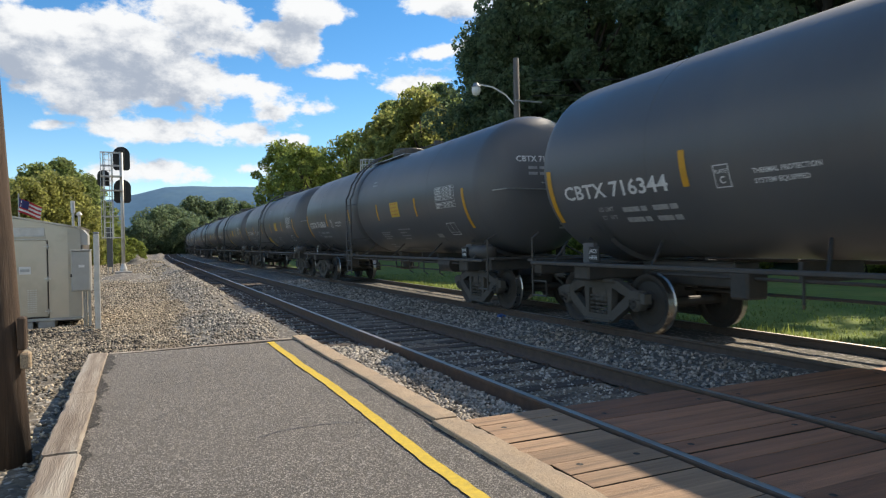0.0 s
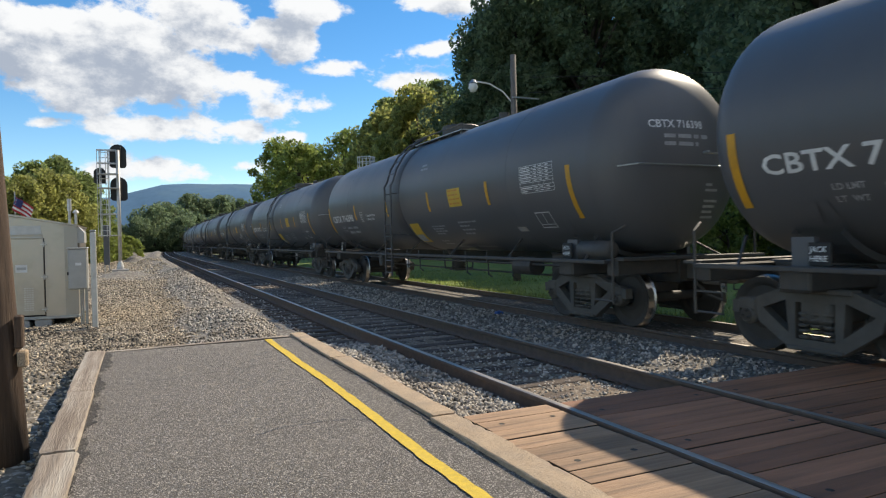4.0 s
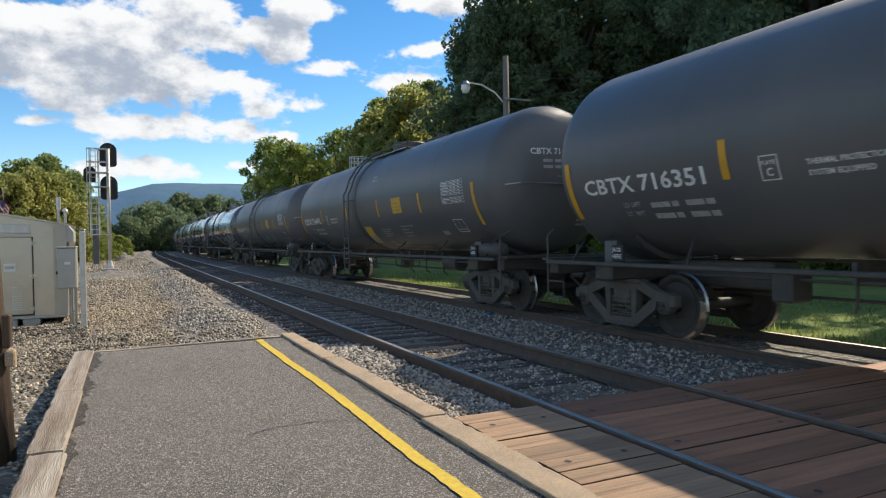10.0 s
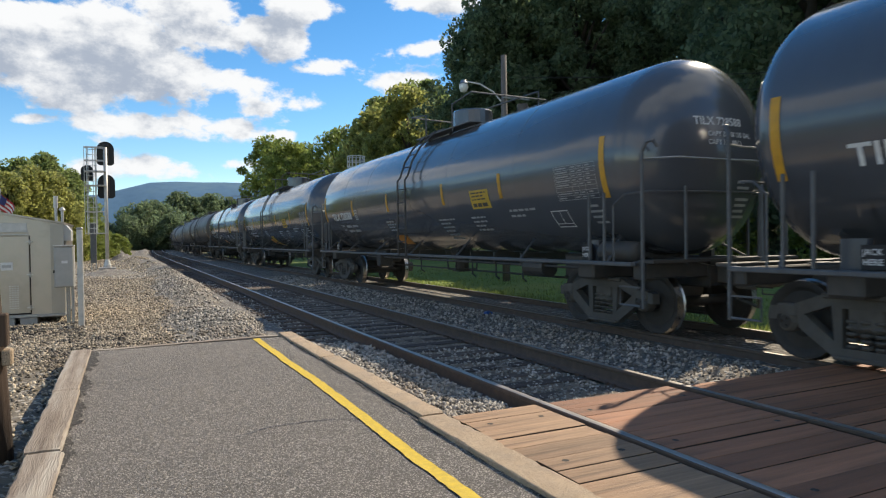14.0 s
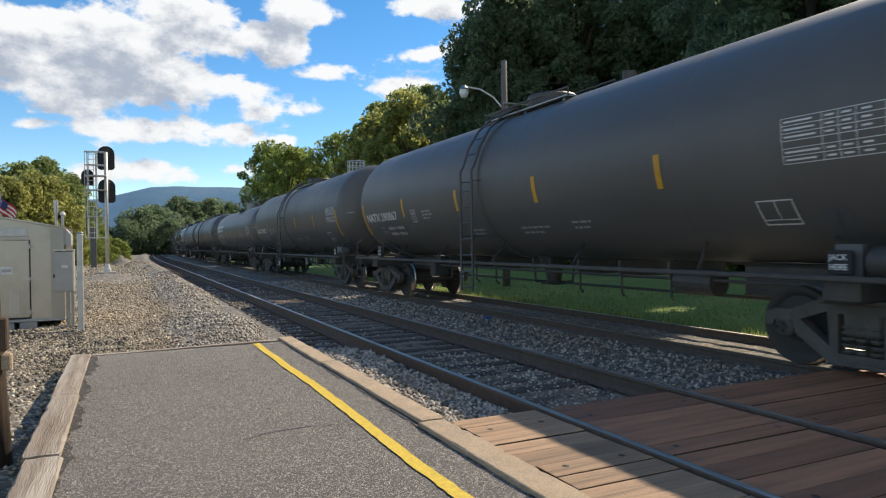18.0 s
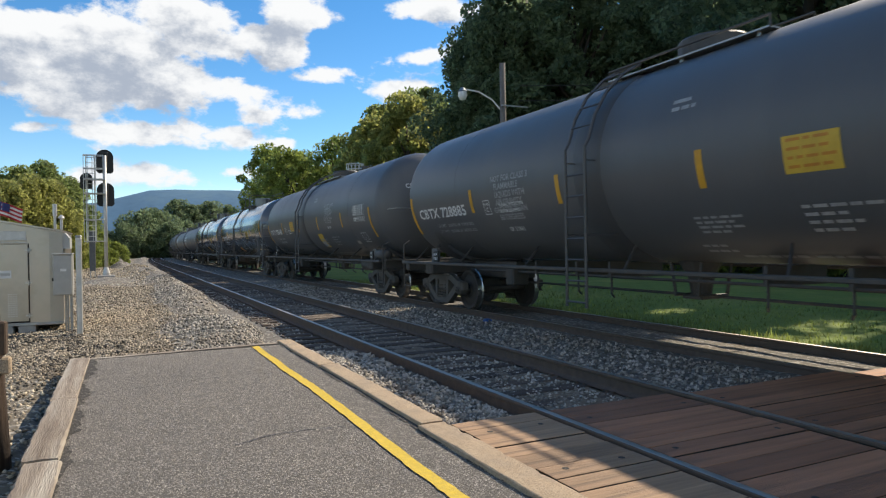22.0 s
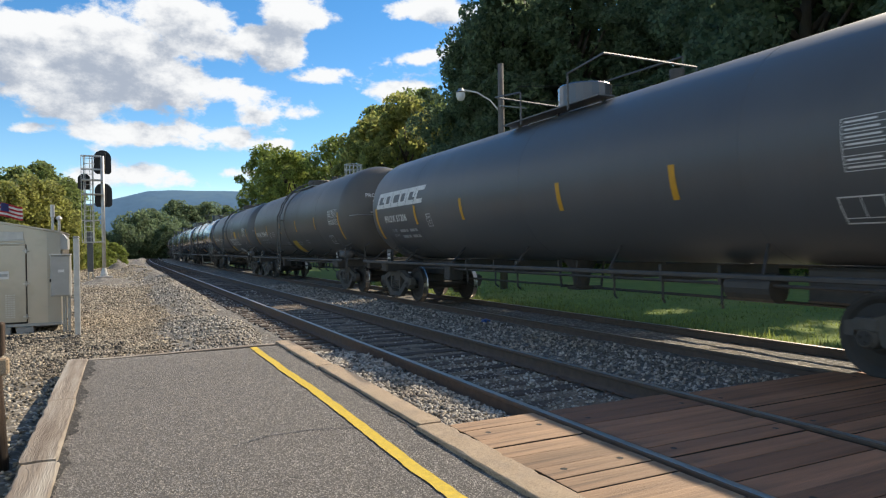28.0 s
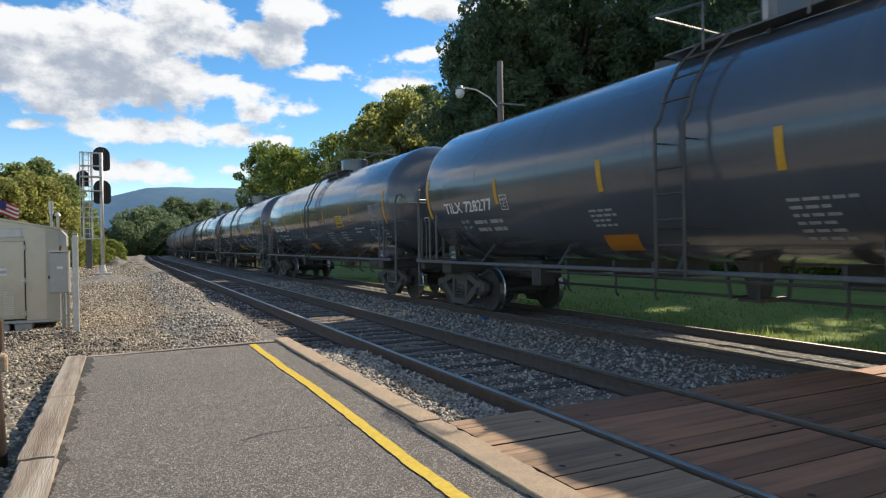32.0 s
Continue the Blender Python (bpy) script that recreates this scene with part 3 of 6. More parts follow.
def track(name, d, z, label, rnd):
    root = tagged(new(name), label, kind="structure")
    for sx in (-1, 1):
        rail(root, d + sx * GAUGE / 2, z)
    sm, pm = sleeper_mesh(), plate_mesh()
    for i in range(96):
        y = 1.0 + i * 0.5 + rnd.uniform(-0.03, 0.03)
        o = new("sleeper", sm)
        o.parent = root
        o.matrix_basis = pose(d + rnd.uniform(-0.05, 0.05), y, z - 0.176 + rnd.uniform(-0.01, 0.006), 0, 0, rnd.uniform(-1, 1))
        if i < 50:
            for sx in (-1, 1):
                p = new("tie_plate", pm)
                p.parent = root
                p.matrix_basis = pose(d + sx * GAUGE / 2, y, z - 0.194)
    bm = bmesh.new()
    vs, fs = [], []
    cube = [(-1, -1, -1), (1, -1, -1), (1, 1, -1), (-1, 1, -1), (-1, -1, 1), (1, -1, 1), (1, 1, 1), (-1, 1, 1)]
    quads = [(4, 5, 6, 7), (0, 1, 5, 4), (1, 2, 6, 5), (2, 3, 7, 6), (3, 0, 4, 7)]
    for i in list(range(-80, 0)) + list(range(96, 520)):
        x, y = along(1.0 + i * 0.5, d + rnd.uniform(-0.05, 0.05))
        b = len(vs)
        vs += [(x + 1.3 * a, y + 0.115 * c, z - 0.27 + 0.085 * e) for a, c, e in cube]
        fs += [tuple(b + k for k in q) for q in quads]
    rest = pydata("sleepers_beyond", vs, fs, M["sleeper"], root)
    tagged(rest, "row of dark sleepers", kind="stuff")
    return root


track("near_track", XN, 0.0, "empty railway track with rusty rails on dark sleepers", random.Random(3))
track("far_track", XT, ZT, "railway track that carries the train", random.Random(4))


# ---- tank cars ----
# a car's own space: y runs to its rear, x away from the platform, z = 0 at the rail head
RAD, ZC, HALF = 1.515, 2.665, 7.68
PITCH, SPEED, FIRST = 18.09, 14.567, 1.97
# cars differ a little in length: how far each lies from an even spacing
LAG_AT = (0, 1, 2, 3, 4, 5, 6, 7, 8, 9, 10, 11, 12, 13, 14, 15, 16, 17, 18, 19, 20, 21, 22, 23, 24, 25, 26, 37)
LAG = (0.0, 0.18, 0.15, 0.09, 0.17, 0.38, 0.29, 0.26, 0.17, 0.24, 0.27, 0.32, 0.29, 0.16, 0.06, 0.18, 0.19, -0.03, 0.31, 0.32, 0.13, 0.2, 0.15, 0.15, 0.55, 0.25, 0.18, 0.2)
# slight surges of the train: seconds, metres behind the steady run
SURGE = ((9.0, -0.08), (10.0, -0.06), (19.0, 0.16), (20.0, -0.05), (23.0, 0.1), (24.0, -0.08), (25.0, 0.08), (31.0, -0.08))


def tank_size(r):
    """Sets the radius of the tank that is being built; all bellies hang at one height."""
    global RAD, ZC
    RAD, ZC = r, 1.15 + r


def on_tank(u, z, lift=0.006, side=-1):
    h = z - ZC
    return Vector((side * math.sqrt(max((RAD + lift) ** 2 - h * h, 0.0)), u, z))


def patch(bm, u0, u1, z0, z1, lean=0.0, n=6, lift=0.006, side=-1):
    """A sheet that hugs the tank's side; lean shifts its foot along the car."""
    prev = None
    for i in range(n + 1):
        f = i / n
        z = z1 + (z0 - z1) * f
        a = [bm.verts.new(on_tank(u + lean * f, z, lift, side)) for u in (u0, u1)]
        if prev:
            bm.faces.new((prev[0], prev[1], a[1], a[0]))
        prev = a


def words(width, seed):
    """Splits a line of unreadable lettering into word-long bars."""
    rnd = random.Random(round(width * 1000) + seed)
    out, left = [], width
    while left > 0.06:
        w = min(left, rnd.uniform(0.07, 0.2))
        out.append(w)
        left -= w + 0.035
    return out


def bars(bm, u, z, widths, high, gap, lift=0.006):
    """Rows of unreadable lettering as bars, from u towards the car's front."""
    for i, row in enumerate(widths):
        x = u
        if len(row) == 1 and row[0] > 0.35 and high < 0.07:
            row = words(row[0], i)
        for w in row:
            if w > 0:
                patch(bm, x, x - w, z - i * gap - high, z - i * gap, n=1, lift=lift)
            x -= abs(w) + 0.035


FONT = {}


def load_font():
    """The faces and the advance of every letter that the stencils need, from the built-in font."""
    made = {}
    for ch in " ABCDEFGHIJKLMNOPQRSTUVWXYZ0123456789":
        for body in (ch, ch + "|"):
            cu = bpy.data.curves.new("letter", "FONT")
            cu.body, cu.size, cu.resolution_u, cu.offset = body, 1.0, 2, 0.02
            made[body] = new("letter", cu)
    bar = bpy.data.curves.new("letter", "FONT")
    bar.body, bar.size, bar.resolution_u, bar.offset = "|", 1.0, 2, 0.02
    made["|"] = new("letter", bar)
    dg = bpy.context.evaluated_depsgraph_get()
    read = {}
    for body, ob in made.items():
        me = bpy.data.meshes.new_from_object(ob.evaluated_get(dg))
        read[body] = ([v.co.copy() for v in me.vertices], [tuple(f.vertices) for f in me.polygons])
        bpy.data.meshes.remove(me)
    base = max(v.x for v in read["|"][0])
    for body, ob in made.items():
        if len(body) == 1 and body != "|":
            FONT[body] = (*read[body], max(v.x for v in read[body + "|"][0]) - base)
        cu = ob.data
        bpy.data.objects.remove(ob)
        bpy.data.curves.remove(cu)


load_font()


def letters(text, size, spacing=1.0):
    """Flat letter faces of a line of text as (verts, faces)."""
    vs, fs, x = [], [], 0.0
    for ch in text:
        v, f, step = FONT[ch]
        b = len(vs)
        vs += [Vector(((q.x + x) * size, q.y * size, 0)) for q in v]
        fs += [tuple(i + b for i in q) for q in f]
        x += step * spacing
    return vs, fs


def word_faces(text, size, spacing=1.0):
    """The words of a line of text, each as (verts, faces) at its place on the line."""
    vs, fs = letters(text, size, spacing)
    at, v0, f0, made = 0, 0, 0, []
    for word in text.split():
        at = text.index(word, at)
        v0 = sum(len(FONT[c][0]) for c in text[:at])
        f0 = sum(len(FONT[c][1]) for c in text[:at])
        nv, nf = sum(len(FONT[c][0]) for c in word), sum(len(FONT[c][1]) for c in word)
        made.append((vs[v0:v0 + nv], [tuple(i - v0 for i in f) for f in fs[f0:f0 + nf]]))
        at += len(word)
    return made


def side_text(name, text, u, z, size, material, parent, spacing=1.0, width=None, label="", lean=0.0):
    """Lettering on the tank's side, a part for each word."""
    lines = word_faces(text, size, spacing)
    k = width / max(v.x for v in lines[-1][0]) if width else 1.0
    for vs, fs in lines:
        pts = []
        for v in vs:
            a = (z - ZC + v.y + lean * v.x) / RAD
            pts.append((-(RAD + 0.007) * math.cos(a), u - v.x * k, ZC + (RAD + 0.007) * math.sin(a)))
        ob = pydata(name, pts, fs, material, parent)
        if label:
            ob["label"] = label


def head_text(name, text, x, z, size, material, parent, spacing=1.0):
    """Lettering on the tank's head, a part for each word."""
    for vs, fs in word_faces(text, size, spacing):
        pts = []
        for v in vs:
            px, pz = x + v.x, z + v.y
            q = min((px * px + (pz - ZC) ** 2) / RAD ** 2, 0.999)
            pts.append((px, -(HALF + 0.76 * math.sqrt(1 - q) + 0.008), pz))
        pydata(name, pts, fs, material, parent)


def tank_shell(car, material, rings):
    bm = bmesh.new()
    prof = []
    for i in range(11):
        a = math.pi / 2 * i / 10
        prof.append((-HALF - 0.76 * math.cos(a), RAD * math.sin(a)))
    prof += [(y, RAD) for y in (-5.0, -2.5, 0.0, 2.5, 5.0)]
    prof += [(-a, r) for a, r in prof[:11][::-1]]
    lathe(bm, prof, "y", 56, (0, 0, ZC))
    ob = part("tank", bm, material, car, smooth=True)
    for y in rings:
        bm = bmesh.new()
        lathe(bm, [(y - 0.02, RAD - 0.01), (y - 0.012, RAD + 0.003), (y + 0.012, RAD + 0.003), (y + 0.02, RAD - 0.01)], "y", 56, (0, 0, ZC))
        part("weld_seam", bm, material, car)
    return ob


def wheelset():
    """An axle with two flanged wheels, spinning about x."""
    bm = bmesh.new()
    for sx in (-1, 1):
        prof = [(0.0, 0.09), (0.05, 0.1), (0.06, 0.14), (0.03, 0.2), (0.015, 0.34), (0.045, 0.385), (0.055, 0.42), (0.055, 0.452)]
        inner = [(-0.075, 0.48), (-0.09, 0.475), (-0.09, 0.40), (-0.045, 0.36), (-0.06, 0.16), (-0.09, 0.1), (-0.09, 0.08)]
        c = sx * 0.7525
        lathe(bm, [(c + sx * a, r) for a, r in prof], "x", 28)
        lathe(bm, [(c + sx * 0.055, 0.452), (c - sx * 0.055, 0.457), (c - sx * 0.075, 0.48)], "x", 28, mi=1)
        lathe(bm, [(c + sx * a, r) for a, r in inner], "x", 28)
    lathe(bm, [(-1.1, 0.0), (-1.1, 0.075), (1.1, 0.075), (1.1, 0.0)], "x", 14)
    for sx in (-1, 1):
        for k in range(3):
            a = 2 * math.pi * k / 3
            tube(bm, [(sx * 1.1, 0.045 * math.cos(a), 0.045 * math.sin(a)), (sx * 1.125, 0.045 * math.cos(a), 0.045 * math.sin(a))], 0.014, 5)
    bmesh.ops.recalc_face_normals(bm, faces=bm.faces)
    return bm


def side_frame():
    """A cast side frame in the plane x = 0, with its pedestals at y = +-0.89."""
    bm = bmesh.new()
    outer = [(-1.12, 0.62), (-0.82, 0.66), (-0.45, 0.8), (0.45, 0.8), (0.82, 0.66), (1.12, 0.62), (1.12, 0.47), (1.02, 0.47), (1.0, 0.56), (0.78, 0.56), (0.74, 0.4), (0.34, 0.13), (-0.34, 0.13), (-0.74, 0.4), (-0.78, 0.56), (-1.0, 0.56), (-1.02, 0.47), (-1.12, 0.47)]
    holes = [[(-0.68, 0.56), (-0.36, 0.68), (-0.33, 0.3)], [(0.68, 0.56), (0.33, 0.3), (0.36, 0.68)], [(-0.24, 0.66), (0.24, 0.66), (0.24, 0.24), (-0.24, 0.24)]]
    loops = []
    for pts in [outer] + holes:
        vs = [bm.verts.new((0, y, z)) for y, z in pts]
        loops += [bm.edges.new((vs[i], vs[(i + 1) % len(vs)])) for i in range(len(vs))]
    bmesh.ops.triangle_fill(bm, use_beauty=True, use_dissolve=False, edges=loops)
    r = bmesh.ops.extrude_face_region(bm, geom=bm.faces[:])
    for g in r["geom"]:
        if isinstance(g, bmesh.types.BMVert):
            g.co.x += 0.13
    for v in bm.verts:
        v.co.x -= 0.065
    # ribs, spring nest and journal caps
    for y0, y1, z0, z1 in ((-0.45, 0.45, 0.76, 0.82), (-0.34, 0.34, 0.11, 0.16)):
        box(bm, -0.1, 0.1, y0, y1, z0, z1, bevel=0.015)
    for i in range(3):
        y = -0.15 + 0.15 * i
        for k in range(5):
            z = 0.27 + 0.065 * k
            lathe(bm, [(z - 0.02, 0.055), (z, 0.068), (z + 0.02, 0.055)], "z", 8, (-0.02, y, 0))
    for s in (-1, 1):
        lathe(bm, [(-0.09, 0.0), (-0.09, 0.09), (-0.05, 0.12), (0.1, 0.12), (0.1, 0.0)], "x", 14, (0, s * 0.89, 0.457))
        box(bm, -0.085, 0.085, s * 0.89 - 0.13, s * 0.89 + 0.13, 0.52, 0.66, bevel=0.02)
    bmesh.ops.recalc_face_normals(bm, faces=bm.faces)
    return bm


WMESH = {}


def truck(car, y):
    """A two-axle truck: bolster with its side frames and wheelsets."""
    if not WMESH:
        bm = bmesh.new()
        box(bm, -1.05, 1.05, -0.2, 0.2, 0.42, 0.72, bevel=0.03)
        lathe(bm, [(0.72, 0.3), (0.8, 0.3), (0.8, 0.0)], "z", 18)
        for s in (-1, 1):
            box(bm, -0.7, 0.7, s * 0.42 - 0.05, s * 0.42 + 0.05, 0.3, 0.4, bevel=0.015)
            box(bm, s * 0.7525 - 0.04, s * 0.7525 + 0.04, -0.42, -0.38, 0.28, 0.5)
            box(bm, s * 0.7525 - 0.04, s * 0.7525 + 0.04, 0.38, 0.42, 0.28, 0.5)
        for nm, b, mm, sm in (("truck", bm, [M["truck"]], False), ("side_frame", side_frame(), [M["truck"]], False), ("wheelset", wheelset(), [M["wheel"], M["tread"]], True)):
            me = bpy.data.meshes.new(nm)
            b.to_mesh(me)
            b.free()
            for q in mm:
                me.materials.append(q)
            WMESH[nm] = me
    t = new("truck", WMESH["truck"])
    t.parent = car
    t.matrix_basis = pose(0, y, 0)
    t["label"] = "cast steel two-axle truck, brown with dust"
    for s in (-1, 1):
        f = new("side_frame", WMESH["side_frame"])
        f.parent = t
        f.matrix_basis = pose(s * 1.0, 0, 0)
    for i, s in enumerate((-1, 1)):
        w = new("wheelset", WMESH["wheelset"])
        w.parent = t
        w.matrix_basis = pose(0, s * 0.89, 0.457)
        w["label"] = "steel wheels with polished treads on an axle"
    return t


def coupler(car, s):
    bm = bmesh.new()
    box(bm, -0.09, 0.09, s * 8.0, s * 8.86, 0.78, 0.98, bevel=0.02)
    box(bm, -0.16, 0.16, s * 8.79, s * 9.04, 0.74, 1.02, bevel=0.04)
    tube(bm, [(0.1, s * 8.3, 0.72), (0.25, s * 8.45, 0.5), (0.22, s * 8.8, 0.42), (0.1, s * 8.9, 0.55)], 0.025, 6)
    return part("coupler", bm, M["truck"], car)


def underframe(car, gloss):
    for s in (-1, 1):
        bm = bmesh.new()
        box(bm, -0.26, 0.26, s * 4.9, s * 8.35, 0.72, 1.1, bevel=0.03)
        part("stub_sill", bm, M["frame"], car)
        bm = bmesh.new()
        box(bm, -1.42, 1.42, s * 8.1, s * 8.32, 0.86, 1.08, bevel=0.02)
        part("end_beam", bm, M["frame"], car)
        bm = bmesh.new()
        box(bm, -1.4, 1.4, s * 6.95 - 0.2, s * 6.95 + 0.2, 0.8, 1.06, bevel=0.03)
        part("body_bolster", bm, M["frame"], car)
        # saddle cradling the tank over the truck
        bm = bmesh.new()
        prev = None
        for i in range(11):
            a = radians(-130 + 8 * i)
            ring = [bm.verts.new((r * math.cos(a), s * 6.95 + w, ZC + r * math.sin(a))) for w in (-0.3, 0.3) for r in (RAD + 0.005, RAD + 0.09)]
            if prev:
                for p, q in ((0, 1), (1, 3), (3, 2), (2, 0)):
                    bm.faces.new((prev[p], prev[q], ring[q], ring[p]))
            prev = ring
        for sx in (-1, 1):
            box(bm, sx * 1.2 - 0.04, sx * 1.2 + 0.04, s * 6.95 - 0.14, s * 6.95 + 0.14, 0.98, 1.4)
        bmesh.ops.recalc_face_normals(bm, faces=bm.faces)
        part("saddle", bm, M["tank_gloss"] if gloss else M["tank"], car)
        coupler(car, s)
        truck(car, s * 6.95)
    for sx in (-1, 1):
        bm = bmesh.new()
        box(bm, sx * 1.53 - 0.05, sx * 1.53 + 0.05, -8.2, 8.2, 1.03, 1.09, bevel=0.012)
        for y in (-7.6, -5.2, -2.6, 0, 2.6, 5.2, 7.6):
            tube(bm, [(sx * 1.5, y, 1.05), (sx * 0.95, y + 0.35, 1.42)], 0.022, 5)
        part("side_rail", bm, M["grey_steel"] if gloss else M["frame"], car)
    # outlet valve, brake pipe and gear under the belly
    bm = bmesh.new()
    lathe(bm, [(0.62, 0.0), (0.62, 0.14), (0.75, 0.16), (0.95, 0.2), (1.18, 0.34)], "z", 14)
    for s in (-1, 1):
        tube(bm, [(-0.3, s * 0.3, 1.15), (-0.3, s * 0.22, 0.66), (0.3, s * 0.22, 0.66), (0.3, s * 0.3, 1.15)], 0.03, 5)
    box(bm, -0.2, 0.2, -0.2, 0.2, 0.6, 0.66, bevel=0.02)
    part("outlet_valve", bm, M["frame"], car)
    bm = bmesh.new()
    for x, z in ((-0.55, 0.9), (0.1, 0.64)):
        tube(bm, [(x, -6.2, z), (x, 6.2, z)], 0.025, 5)
    for y in (-3.8, -2.7, -1.6, 1.4, 2.3, 3.6):
        tube(bm, [(-0.55, y, 0.9), (-0.55, y, 0.62), (-0.4, y + 0.12, 0.55)], 0.02, 5)
        box(bm, -0.6, 0.55, y - 0.03, y + 0.03, 0.88, 1.14)
    part("brake_pipe", bm, M["frame"], car)
    bm = bmesh.new()
    lathe(bm, [(-4.6, 0.0), (-4.6, 0.19), (-3.9, 0.19), (-3.9, 0.0)], "y", 16, (-0.45, 0, 0.86))
    bmesh.ops.recalc_face_normals(bm, faces=bm.faces)
    part("air_reservoir", bm, M["frame"], car)
    bm = bmesh.new()
    box(bm, -0.7, -0.3, 4.3, 4.6, 0.62, 1.0, bevel=0.03)
    part("brake_valve", bm, M["frame"], car)


def manway(car, u, big):
    bm = bmesh.new()
    hh = 0.42 if big else 0.22
    lathe(bm, [(ZC + RAD - 0.08, 0.5), (ZC + RAD + hh, 0.5), (ZC + RAD + hh + 0.03, 0.47), (ZC + RAD + hh + 0.05, 0.0)], "z", 22, (0, u, 0))
    bmesh.ops.recalc_face_normals(bm, faces=bm.faces)
    part("manway_housing", bm, M["tank_gloss"] if big else M["frame"], car)
    top = ZC + RAD
    for sx in (-1, 1):
        bm = bmesh.new()
        wide = (0.56, 0.9) if big else (0.5, 0.72)
        box(bm, sx * wide[0], sx * wide[1], u - 1.5, u + 1.5, top - 0.1, top - 0.075)
        for y in (-1.3, 0, 1.3):
            box(bm, sx * 0.62 - 0.03, sx * 0.62 + 0.03, u + y - 0.03, u + y + 0.03, top - 0.32, top - 0.1)
        part("walkway", bm, M["grey_steel"] if big else M["galv"], car)
    bars_ = []
    if big:
        bars_.append([(0.95, u - 1.5, top - 0.05), (0.95, u - 1.5, top + 0.72), (0.95, u + 1.6, top + 0.78), (0.95, u + 1.6, top - 0.05)])
        for e in (-1, 1):
            bars_.append([(-0.95, u + e * 0.75, top - 0.2), (-0.95, u + e * 0.75, top + 0.42), (-0.95, u + e * 1.7, top + 0.52), (0.95, u + e * 1.8, top + 0.46), (0.95, u + e * 1.8, top + 0.2)])
    else:
        bars_.append([(0.7, u - 1.1, top - 0.09), (0.7, u - 1.1, top + 0.4), (0.7, u + 1.1, top + 0.4), (0.7, u + 1.1, top - 0.09)])
        bars_.append([(-0.7, u - 1.5, top - 0.09), (-0.7, u - 1.5, top + 0.06), (-0.7, u + 1.5, top + 0.06), (-0.7, u + 1.5, top - 0.09)])
    for pts in bars_:
        bm = bmesh.new()
        tube(bm, pts, 0.02, 5)
        part("top_railing", bm, M["grey_steel"] if big else M["frame"], car)
    # small fittings along the crown
    bm = bmesh.new()
    lathe(bm, [(top - 0.03, 0.16), (top + 0.14, 0.16), (top + 0.16, 0.0)], "z", 14, (0, u + 2.4, 0))
    bmesh.ops.recalc_face_normals(bm, faces=bm.faces)
    part("vent_fitting", bm, M["frame"], car)
    bm = bmesh.new()
    lathe(bm, [(top - 0.03, 0.12), (top + 0.2, 0.12), (top + 0.22, 0.0)], "z", 12, (0, u - 2.3, 0))
    bmesh.ops.recalc_face_normals(bm, faces=bm.faces)
    part("vent_fitting", bm, M["frame"], car)


def side_ladder(car, u, material="frame", foot=1.0):
    bm = bmesh.new()
    for du in (-0.24, 0.24):
        pts = [(-1.72, u + du, foot), (-1.72, u + du, 2.9)] + [((RAD + 0.17) * math.cos(radians(a)) * -1, u + du, ZC + (RAD + 0.17) * math.sin(radians(a))) for a in (12, 25, 40, 55, 68)]
        tube(bm, pts, 0.026, 5)
    for z in (1.6, 2.7):
        for du in (-0.24, 0.24):
            tube(bm, [(-1.72, u + du, z), (-math.sqrt(RAD ** 2 - (z - ZC) ** 2), u + du, z)], 0.014, 4)
    lad = part("ladder", bm, M[material], car)
    bm = bmesh.new()
    tube(bm, [(0, -0.24, 0), (0, 0.24, 0)], 0.016, 5)
    rung = part("rung", bm, M[material], lad)
    spots = [(-1.72, foot + 0.08 + 0.32 * i) for i in range(int((2.9 - foot) / 0.32))] + [(-(RAD + 0.17) * math.cos(radians(a)), ZC + (RAD + 0.17) * math.sin(radians(a))) for a in (20, 32, 44, 56, 66)]
    rung.matrix_basis = pose(spots[0][0], u, spots[0][1])
    for x, z in spots[1:]:
        again(rung, lad, pose(x, u, z))


LOADS = {14: ("201400 LB  91300 KG", "84600 LB  38400 KG"), 24: ("198900 LB  90200 KG", "87100 LB  39500 KG"), 16: ("198100 LB  89850 KG", "87900 LB  39850 KG"), 18: ("200700 LB  91000 KG", "85300 LB  38700 KG"), 20: ("201100 LB  91200 KG", "84900 LB  38500 KG")}


def load_lines(car, k, u, z, wide, size):
    """Load limit and light weight, with bars where the figures cannot be read."""
    known = LOADS.get(k)
    for i, head in enumerate(("LD LMT", "LT  WT")):
        zz = z - i * 0.15
        if known:
            side_text("load_limit", head + "   " + known[i], u, zz, size, M["dim_white"], car, width=wide)
        else:
            side_text("load_limit", head, u, zz, size, M["dim_white"], car, width=0.36)
            bm = bmesh.new()
            bars(bm, u - 0.55, zz + 0.075, [(0.36, 0.12, -0.06, 0.3, 0.14)], 0.07, 0.1)
            tagged(part("load_figure", bm, M["dim_white"], car), "worn white stencilled figures", kind="stuff")


